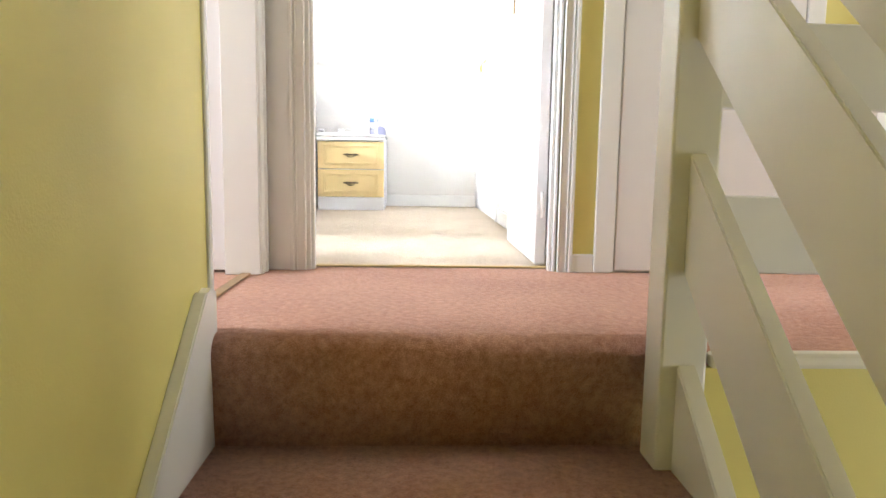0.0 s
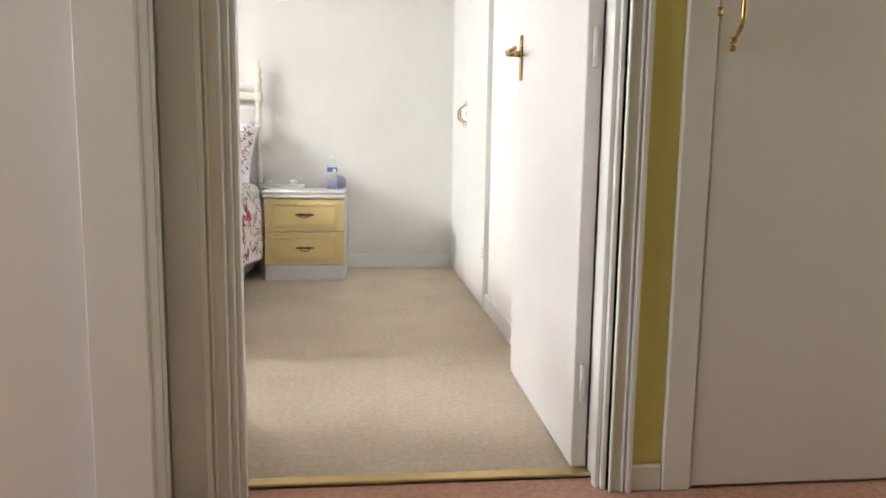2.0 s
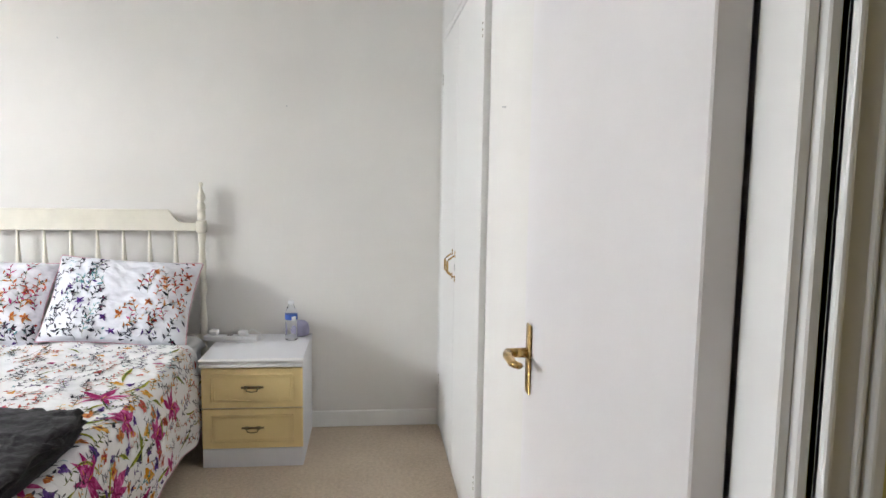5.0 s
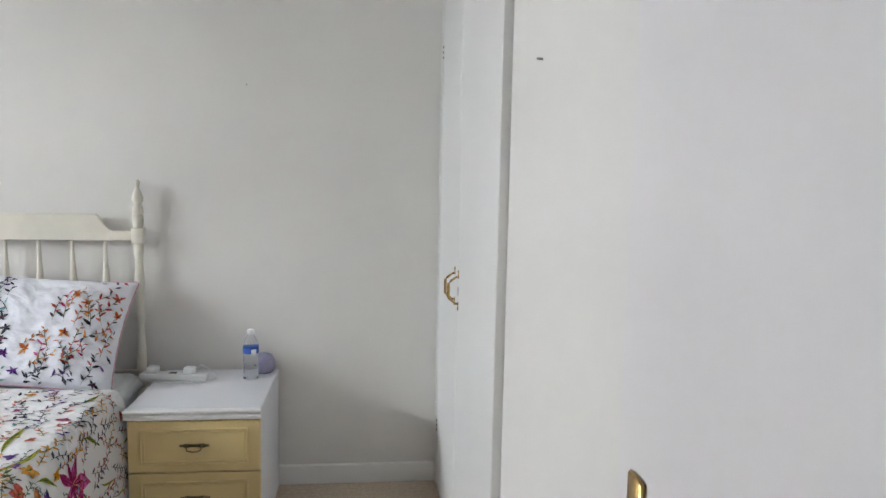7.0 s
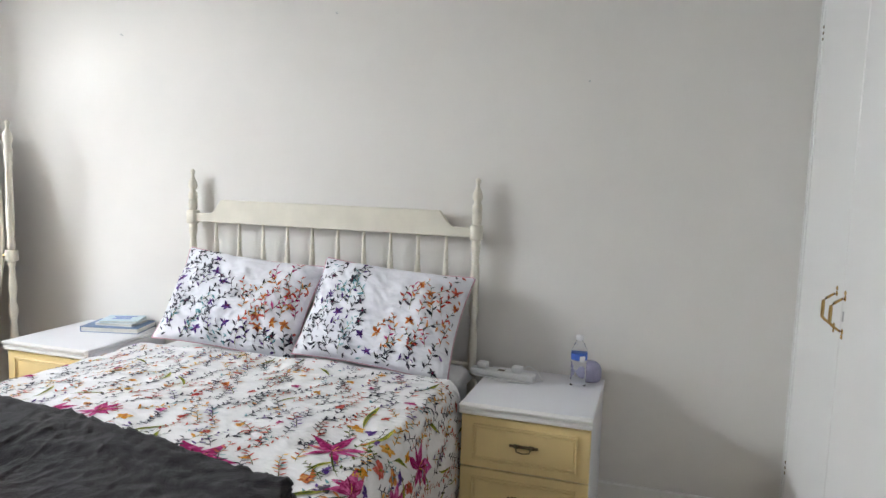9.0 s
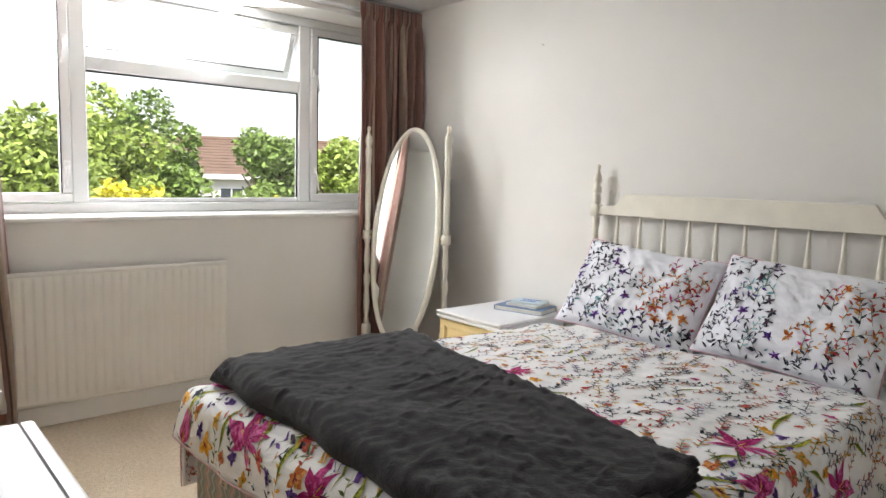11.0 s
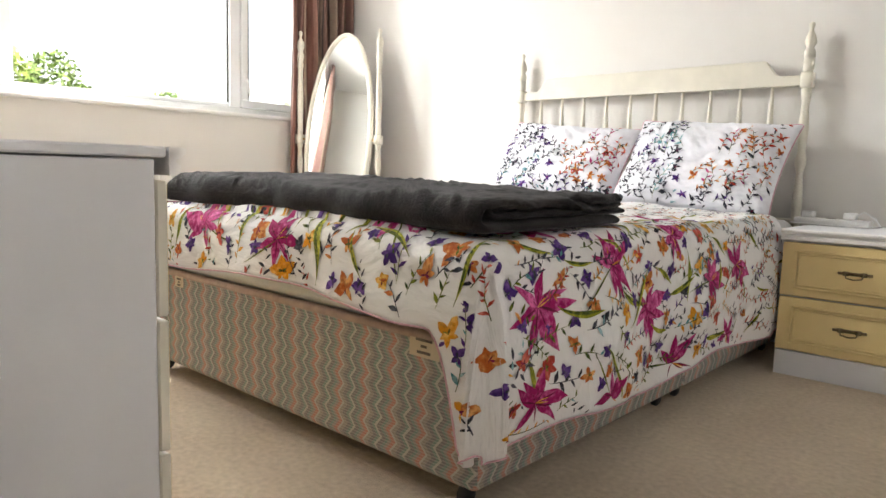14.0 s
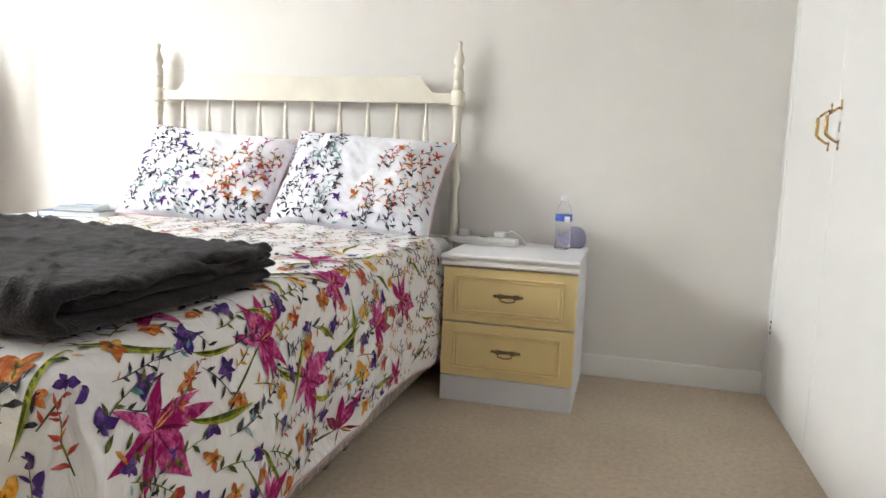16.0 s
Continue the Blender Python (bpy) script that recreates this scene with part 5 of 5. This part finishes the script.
structure("wall_stair_south", box(1.6, 4.8, -7.72, -7.6, -2.8, H), WALL_Y, "yellow painted end wall of the stairwell", "wall")
structure("wall_stair_east", box(4.70, 4.8, -7.6, -3.33, -2.8, H), WALL_Y, "yellow painted far wall of the stairwell", "wall")
structure("wall_below_landing", box(2.80, 4.70, -4.316, -4.301, -2.7, -0.030), WALL_Y, "yellow painted wall below the landing edge", "wall")
structure("floor_hall", box(1.6, 4.8, -7.6, -4.2, -2.8, -2.68), CARPET_P, "dusty-pink carpet in the hall below", "carpet")
nb = bmesh.new()
box(2.85, 4.70, -4.335, -4.30, -0.028, 0.004, 0.010, 3, nb)
structure("trim_landing_edge", nb, CREAM, "cream painted nosing along the landing edge", "trim")
structure("threshold_2", box(1.735, 1.765, -4.16, -3.42, 0, 0.006, 0.002), mat("brown_wood_strip", (0.34, 0.22, 0.11), 0.5, var=0.2, scale=20), "brown wooden strip in the side doorway", "threshold strip")

# side room seen through its open door
structure("floor_side_room", box(-1.0, 1.70, -7.0, -3.33, -0.12, 0.0), CARPET_P, "pink carpet in the side room", "carpet")
bm = bmesh.new()
box(-1.1, 1.72, -7.1, -7.0, -0.1, H, bm=bm)
box(-1.1, -1.0, -7.0, -5.3, -0.1, H, bm=bm)
box(-1.1, -1.0, -3.8, -3.33, -0.1, H, bm=bm)
box(-1.1, -1.0, -5.3, -3.8, -0.1, 0.9, bm=bm)
box(-1.1, -1.0, -5.3, -3.8, 2.15, H, bm=bm)
structure("wall_side_room", bm, WALL_W, "white painted side room walls with a window opening", "wall")
door_leaf("door_2", (1.735, -3.40, 0), 180.5, 0.74, "pale lilac-white flush door, opened into the side room", True)
fr = tagged(new("door_frame_2"), "white gloss frame of the side doorway", "door frame", "", "structure")
bm = bmesh.new()
box(1.685, 1.795, -3.442, -3.42, 0, DZ, 0.002, 1, bm)
box(1.685, 1.795, -4.16, -4.14, 0, DZ, 0.002, 1, bm)
box(1.685, 1.795, -4.14, -3.442, DZ - 0.02, DZ, 0.002, 1, bm)
part("lining", bm, GLOSS, fr, "", False)
for y0, y1 in ((-3.432, -3.372),):
    bm = box(1.79, 1.802, y0, y1, 0, DZ + 0.06, 0.003)
    box(1.79, 1.808, y1 - 0.018, y1, 0, DZ + 0.06, 0.004, 1, bm)
    part("architrave", bm, GLOSS, fr, "", False)
part("end_trim", box(1.79, 1.852, -4.158, -4.135, 0, DZ, 0.003), GLOSS, fr, "", False)

# cupboard door with brass pull
cf = tagged(new("door_frame_3"), "white gloss frame round the airing cupboard", "door frame", "", "structure")
bm = bmesh.new()
box(2.878, 2.945, -3.347, -3.331, 0, DZ + 0.05, 0.004, 2, bm)
box(3.545, 3.605, -3.347, -3.331, 0, DZ + 0.05, 0.004, 2, bm)
box(2.945, 3.545, -3.347, -3.331, DZ, DZ + 0.05, 0.004, 2, bm)
part("architrave", bm, GLOSS, cf, "", False)
cd = tagged(new("door_3"), "flush white cupboard door with bowed brass pull, shut", "door", "", "structure")
part("leaf", box(2.948, 3.542, -3.343, -3.328, 0.008, DZ - 0.004, 0.003), DOOR_P, cd, "", False)
bow_handle(cd, (2.98, -3.343, 1.066), 0.128, (0, -1, 0), r=0.0045)
part("catch", box(2.940, 2.950, -3.351, -3.343, 1.05, 1.068), BRASS, cd)
for z in (0.25, 1.8):
    hinge(cd, (3.546, -3.345, z), (0, -1, 0), 0.09)
bm = box(2.80, 2.878, -3.344, -3.331, 0, 0.062, 0.004)
box(3.605, 3.72, -3.344, -3.331, 0, 0.062, 0.004, 1, bm)
structure("baseboard_landing", bm, GLOSS, "short white gloss skirting on the landing", "skirting")

# east room through its open doorway
ef = tagged(new("door_frame_4"), "white gloss frame of the far doorway", "door frame", "", "structure")
bm = box(3.73, 3.80, -3.35, -3.331, 0, DZ + 0.05, 0.004)
box(3.79, 3.815, -3.335, -3.23, 0, DZ, 0.002, 1, bm)
box(4.52, 4.545, -3.335, -3.23, 0, DZ, 0.002, 1, bm)
part("lining", bm, GLOSS, ef, "", False)
bm = bmesh.new()
box(4.545, 4.8, -3.325, -3.235, -0.1, H, bm=bm)
box(3.79, 4.545, -3.325, -3.235, DZ, H, bm=bm)
box(4.7, 4.8, -3.235, -0.6, -0.1, H, bm=bm)
box(3.40, 3.5, -3.235, -0.6, -0.1, H, bm=bm)
box(3.40, 3.62, -0.7, -0.6, -0.1, H, bm=bm)
box(4.78, 4.8, -0.7, -0.6, -0.1, H, bm=bm)
box(3.62, 4.78, -0.7, -0.6, -0.1, 0.9, bm=bm)
box(3.62, 4.78, -0.7, -0.6, 2.15, H, bm=bm)
structure("wall_east_room", bm, WALL_W, "white painted walls of the far room", "wall")
structure("floor_east_room", box(3.40, 4.72, -3.331, -0.6, -0.12, 0.0), CARPET_B, "beige carpet in the far room", "carpet")
structure("ceiling_east_room", box(3.40, 4.8, -3.33, -0.6, H, H + 0.1), CEIL, "white ceiling of the far room", "ceiling")
bx = thing("storage_box", "black storage box on the far room floor", "box", at=(4.25, -2.5, 0))
part("body", box(-0.25, 0.25, -0.2, 0.2, 0, 0.32, 0.01), DARK, bx)
part("lid", box(-0.26, 0.26, -0.21, 0.21, 0.32, 0.345, 0.008), DARK, bx)
cl = thing("folded_cloth", "peach cloth draped over the storage box", "cloth", at=(4.08, -2.5, 0))


def cloth_fn(u, v):
    d = (v - 0.35) * 0.5
    y = -0.215 if v > 0.45 else -0.215 + (0.45 - v) * 0.6
    z = 0.36 if v < 0.45 else 0.36 - (v - 0.45) * 0.42
    return (-0.1 + u * 0.26 + 0.02 * math.sin(v * 8), y - 0.025 - 0.018 * math.sin(u * 14 + v * 3), z + 0.008 * math.sin(u * 9))


solidify(part("cloth", sheet(cloth_fn, 24, 20), PEACH, cl), 0.008)

# ---- stairs ----
RISE, GOING, NOSE = 0.235, 0.275, -4.215


def stair_run():
    st = tagged(new("stairs"), "carpeted staircase in dusty-pink carpet, going down", "stairs", "", "structure")
    for i in range(11):
        z = -i * RISE
        y = NOSE - i * GOING
        back = y + GOING + 0.02 if i else -4.17
        r = 0.045
        pts = [(back, z - 0.04), (back, z)]
        for k in range(9):
            a = math.pi / 2 + math.pi / 2 * k / 8
            pts.append((y + r + r * math.cos(a) * 1.0, z - r + r * math.sin(a)))
        pts += [(y + 0.004, z - 0.09), (y + 0.012, z - RISE - 0.02), (back, z - RISE - 0.02)]
        part("step", prism(pts, 1.862, 2.786, "x"), CARPET_P, st)
    return st


stair_run()
SL = RISE / GOING


def sloped(y0, y1, za, zb, x0, x1, bev=0.003):
    """A board parallel to the stairs' pitch; za and zb are its lower and upper edge at the newel."""
    q = prism([(y0, za), (y0, zb), (y1, zb + (y1 - y0) * SL), (y1, za + (y1 - y0) * SL)], x0, x1, "x")
    bmesh.ops.bevel(q, geom=list(q.edges), offset=bev, segments=2, affect='EDGES')
    return q


ws = tagged(new("stair_string"), "white gloss stair string along the yellow wall", "trim", "", "structure")
q = prism([(-4.165, -0.25), (-4.165, 0.085), (-4.20, 0.10), (-4.26, 0.085), (-6.8, 0.085 - 2.54 * SL), (-6.8, -0.35 - 2.54 * SL), (-4.26, -0.35)], 1.845, 1.864, "x")
part("string", q, GLOSS, ws, "", False)
part("capping", sloped(-4.25, -6.8, 0.088, 0.102, 1.845, 1.872), GLOSS, ws, "", False)

bal = thing("stair_balustrade", "white painted stair balustrade of wide sloping boards", "balustrade")
part("newel_post", box(2.752, 2.845, -4.325, -4.235, -0.62, 1.05, 0.006, 2), GLOSS, bal, "square newel post", False)
part("newel_cap", box(2.742, 2.855, -4.335, -4.225, 1.05, 1.075, 0.006, 2), GLOSS, bal, "", False)
part("lower_string", sloped(-4.325, -7.3, -0.42, -0.02, 2.785, 2.822), GLOSS, bal, "", False)
part("board", sloped(-4.325, -7.3, 0.16, 0.385, 2.787, 2.82), GLOSS, bal, "", False)
part("board", sloped(-4.325, -7.3, 0.59, 0.82, 2.787, 2.82), GLOSS, bal, "", False)
part("handrail", sloped(-4.325, -7.3, 0.93, 1.02, 2.775, 2.832, 0.008), GLOSS, bal, "", False)
lb = thing("landing_balustrade", "white painted landing balustrade of wide level boards", "balustrade")
for z0, z1 in ((0.155, 0.305), (0.47, 0.63)):
    part("board", box(2.847, 4.70, -4.295, -4.265, z0, z1, 0.003), GLOSS, lb, "", False)
part("handrail", box(2.847, 4.70, -4.31, -4.25, 0.90, 0.97, 0.008, 2), GLOSS, lb, "", False)

# ---- outside ----
GZ = -2.75
GRASS = mat("lawn", (0.07, 0.11, 0.03), 0.95, var=0.3, scale=1.5, bump=0.8, bscale=60, fine=0.3)
g0 = bmesh.new()
vs = [g0.verts.new(p) for p in ((-2000, -2000, GZ), (2000, -2000, GZ), (2000, 2000, GZ), (-2000, 2000, GZ))]
g0.faces.new(vs)
structure("ground", g0, GRASS, "grass and gardens below the window", "ground")
structure("outer_wall", box(-1.99, 4.9, 0.12, 0.24, GZ, 2.6), mat("brick_render", (0.4, 0.3, 0.25), 0.9), "outer brick wall of the house", "wall")
structure("outer_wall_west", box(-2.02, -1.985, -3.33, 0.12, GZ, WZ0), mat("brick_skin", (0.38, 0.22, 0.16), 0.9), "outer brick skin below the window", "wall")
# slab out of view, added so that no sun gets into the rooms
structure("roof", box(-2.4, 5.2, -8.2, 0.6, 2.62, 2.72), mat("roof_underlay", (0.2, 0.15, 0.12), 0.9), "unseen roof slab over the house, added to keep the sun out", "roof")


def leaf_mat(name, col):
    m = bpy.data.materials.new(name)
    g = G(m)
    nd = g.n.new("ShaderNodeNewGeometry")
    c = g.ramp(nd.outputs["Random Per Island"], [(0, tuple(v * 0.55 for v in col)), (0.5, col), (1.0, tuple(min(1, v * 1.7) for v in col))], False)
    g.l.new(c, g.b.inputs["Base Color"])
    g.b.inputs["Roughness"].default_value = 0.5
    g.b.inputs["Subsurface Weight"].default_value = 0.0
    return m


LEAF1 = leaf_mat("garden_leaves", (0.16, 0.24, 0.06))
LEAF2 = leaf_mat("light_leaves", (0.26, 0.34, 0.075))
LEAF3 = leaf_mat("yellow_blossom", (0.55, 0.50, 0.04))
LEAF4 = leaf_mat("white_blossom", (0.6, 0.6, 0.5))
BARK = mat("bark", (0.10, 0.07, 0.05), 0.9, var=0.3, scale=8, bump=0.8, bscale=30)


def tree(name, x, y, top, rx, rz_, material, label, category="tree", n=6000, ls=0.085, seed=1, trunk=True):
    rnd = random.Random(seed)
    t = thing(name, label, category, "trees beyond the window" if trunk else "shrubs beyond the window", at=(x, y, GZ))
    h = top - GZ
    cz = h - rz_
    if trunk:
        bm = tube([(0, 0, 0), (0.06, 0.03, h * 0.25), (0, 0.05, h * 0.5), (0.05, 0, h * 0.8)], [0.16, 0.13, 0.09, 0.03], 10)
        for k in range(7):
            a = rnd.uniform(0, 6.28)
            z0 = h * rnd.uniform(0.25, 0.55)
            tube([(0, 0, z0), (rx * 0.4 * math.cos(a), rx * 0.4 * math.sin(a), z0 + 0.5), (rx * 0.75 * math.cos(a), rx * 0.75 * math.sin(a), z0 + 1.1)], [0.07, 0.045, 0.015], 7, bm)
        part("trunk", bm, BARK, t)
    else:
        bm = bmesh.new()
        for k in range(6):
            a = rnd.uniform(0, 6.28)
            tube([(0, 0, 0), (0.3 * rx * math.cos(a), 0.3 * rx * math.sin(a), cz * 0.7), (0.5 * rx * math.cos(a), 0.5 * rx * math.sin(a), cz)], [0.03, 0.02, 0.01], 6, bm)
        part("stem", bm, BARK, t)
    clumps = []
    for k in range(26):
        while True:
            p = Vector((rnd.uniform(-1, 1), rnd.uniform(-1, 1), rnd.uniform(-1, 1)))
            if 0.3 < p.length < 1:
                break
        clumps.append((Vector((p.x * rx * 0.8, p.y * rx * 0.8, cz + p.z * rz_ * 0.8)), rnd.uniform(0.22, 0.42) * min(rx, rz_)))
    vs, fs = [], []
    for k in range(n):
        c, r = clumps[rnd.randrange(len(clumps))]
        d = Vector((rnd.gauss(0, 1), rnd.gauss(0, 1), rnd.gauss(0, 1))).normalized()
        p = c + d * r * rnd.uniform(0.6, 1.08)
        a = Vector((rnd.gauss(0, 1), rnd.gauss(0, 1), rnd.gauss(0, 0.6))).normalized() * ls * rnd.uniform(0.6, 1.3)
        b = a.cross(Vector((rnd.gauss(0, 1), rnd.gauss(0, 1), rnd.gauss(0, 1)))).normalized() * a.length * 0.45
        i = len(vs)
        vs += [p - a, p + b, p + a, p - b]
        fs.append((i, i + 1, i + 2, i + 3))
    me = bpy.data.meshes.new("crown")
    me.from_pydata([tuple(v) for v in vs], [], fs)
    me.materials.append(material)
    o = new("crown", me)
    o.parent = t
    return t


tree("tree", -14.5, 2.2, 3.25, 1.6, 2.2, LEAF1, "leafy green garden tree with a rounded crown", n=16000, seed=2)
tree("tree", -13.4, 0.6, 3.1, 1.6, 2.2, LEAF2, "bright green leafy tree behind the garden", n=15000, seed=3)
tree("tree", -12.0, -1.3, 2.45, 1.9, 1.8, LEAF2, "bright green leafy tree beside another tree", n=15000, seed=4)
tree("tree", -12.4, 4.55, 2.65, 1.15, 1.9, LEAF1, "dark green conical garden tree", n=12000, seed=5)
tree("tree", -11.6, 5.9, 2.6, 1.2, 1.9, LEAF2, "pale green garden tree", n=12000, seed=6)
tree("tree", -13.0, 8.0, 2.4, 1.5, 1.9, LEAF2, "green garden tree at the end of the row", n=6000, seed=7)
tree("shrub", -8.2, -0.1, 1.30, 0.55, 0.8, LEAF3, "shrub in yellow blossom", "shrub", 1500, 0.08, 8, False)
tree("shrub", -9.8, 1.9, 0.75, 0.6, 0.7, LEAF4, "shrub with pale blossom", "shrub", 1500, 0.08, 9, False)
tree("shrub", -10.2, 3.1, 0.9, 0.8, 0.6, LEAF3, "shrub with yellow-green leaves", "shrub", 1800, 0.08, 10, False)
tree("shrub", -10.0, 4.4, 0.8, 0.8, 0.6, LEAF4, "shrub with pale blossom beside a fence", "shrub", 1800, 0.08, 11, False)

TILE = mat("brown_roof_tile", (0.15, 0.095, 0.07), 0.8, var=0.2, scale=3)
RENDER = mat("white_render", (0.75, 0.74, 0.71), 0.85, var=0.05, scale=1)
BRICKM = mat("red_brickwork", (0.36, 0.15, 0.10), 0.85, var=0.2, scale=5)
FELT = mat("grey_roof_felt", (0.10, 0.10, 0.11), 0.9, var=0.2, scale=2)
PANE_D = mat("dark_window_glass", (0.05, 0.06, 0.07), 0.08, var=0.1, scale=1)


def house(x, y, rz):
    h = thing("house", "white rendered house with brown tiled roof", "house", at=(x, y, GZ), rz=rz)
    # local: front face at y = 0 looking to -y, length along x
    part("wall", box(-9, 9, 0, 7, 0, 3.85), RENDER, h, "white rendered walls", False)
    part("roof", prism([(-0.4, 3.8), (3.5, 5.35), (7.4, 3.8), (7.4, 3.7), (-0.4, 3.7)], -9.4, 9.4, "x"), TILE, h, "brown tiled roof", False)
    n, ln = 12, math.hypot(3.9, 1.55)
    an = math.atan2(1.55, 3.9)
    for i in range(n):
        t = i / n
        q = box(-9.4, 9.4, 0, ln / n * 1.15, 0, 0.045)
        bmesh.ops.transform(q, matrix=Matrix.Translation((0, -0.4 + 3.9 * t, 3.80 + 1.55 * t)) @ Matrix.Rotation(an - 0.05, 4, 'X'), verts=q.verts)
        part("tile_course", q, TILE, h, "", False)
    part("ridge", tube([(-9.4, 3.5, 5.38), (9.4, 3.5, 5.38)], 0.12, 8), TILE, h)
    part("fascia", box(-9.4, 9.4, -0.44, -0.38, 3.62, 3.82), UPVC, h, "", False)
    for k in range(-4, 5):
        w = part("window", box(k * 2 - 0.5, k * 2 + 0.5, -0.04, 0.02, 2.2, 3.3), UPVC, h, "white framed window", False)
        part("pane", box(k * 2 - 0.43, k * 2 - 0.03, -0.05, -0.035, 2.27, 3.23), PANE_D, w, "", False)
        part("pane", box(k * 2 + 0.03, k * 2 + 0.43, -0.05, -0.035, 2.27, 3.23), PANE_D, w, "", False)
    return h


house(-25, 9.0, 66)
ga = thing("garage", "low red-brick garage with grey felt roof", "garage", at=(-18.5, 6.2, GZ), rz=66)
part("wall", box(-4, 4, 0, 3, 0, 2.0), BRICKM, ga, "", False)
part("roof", prism([(-0.25, 2.0), (1.5, 2.55), (3.25, 2.0)], -4.2, 4.2, "x"), FELT, ga, "", False)
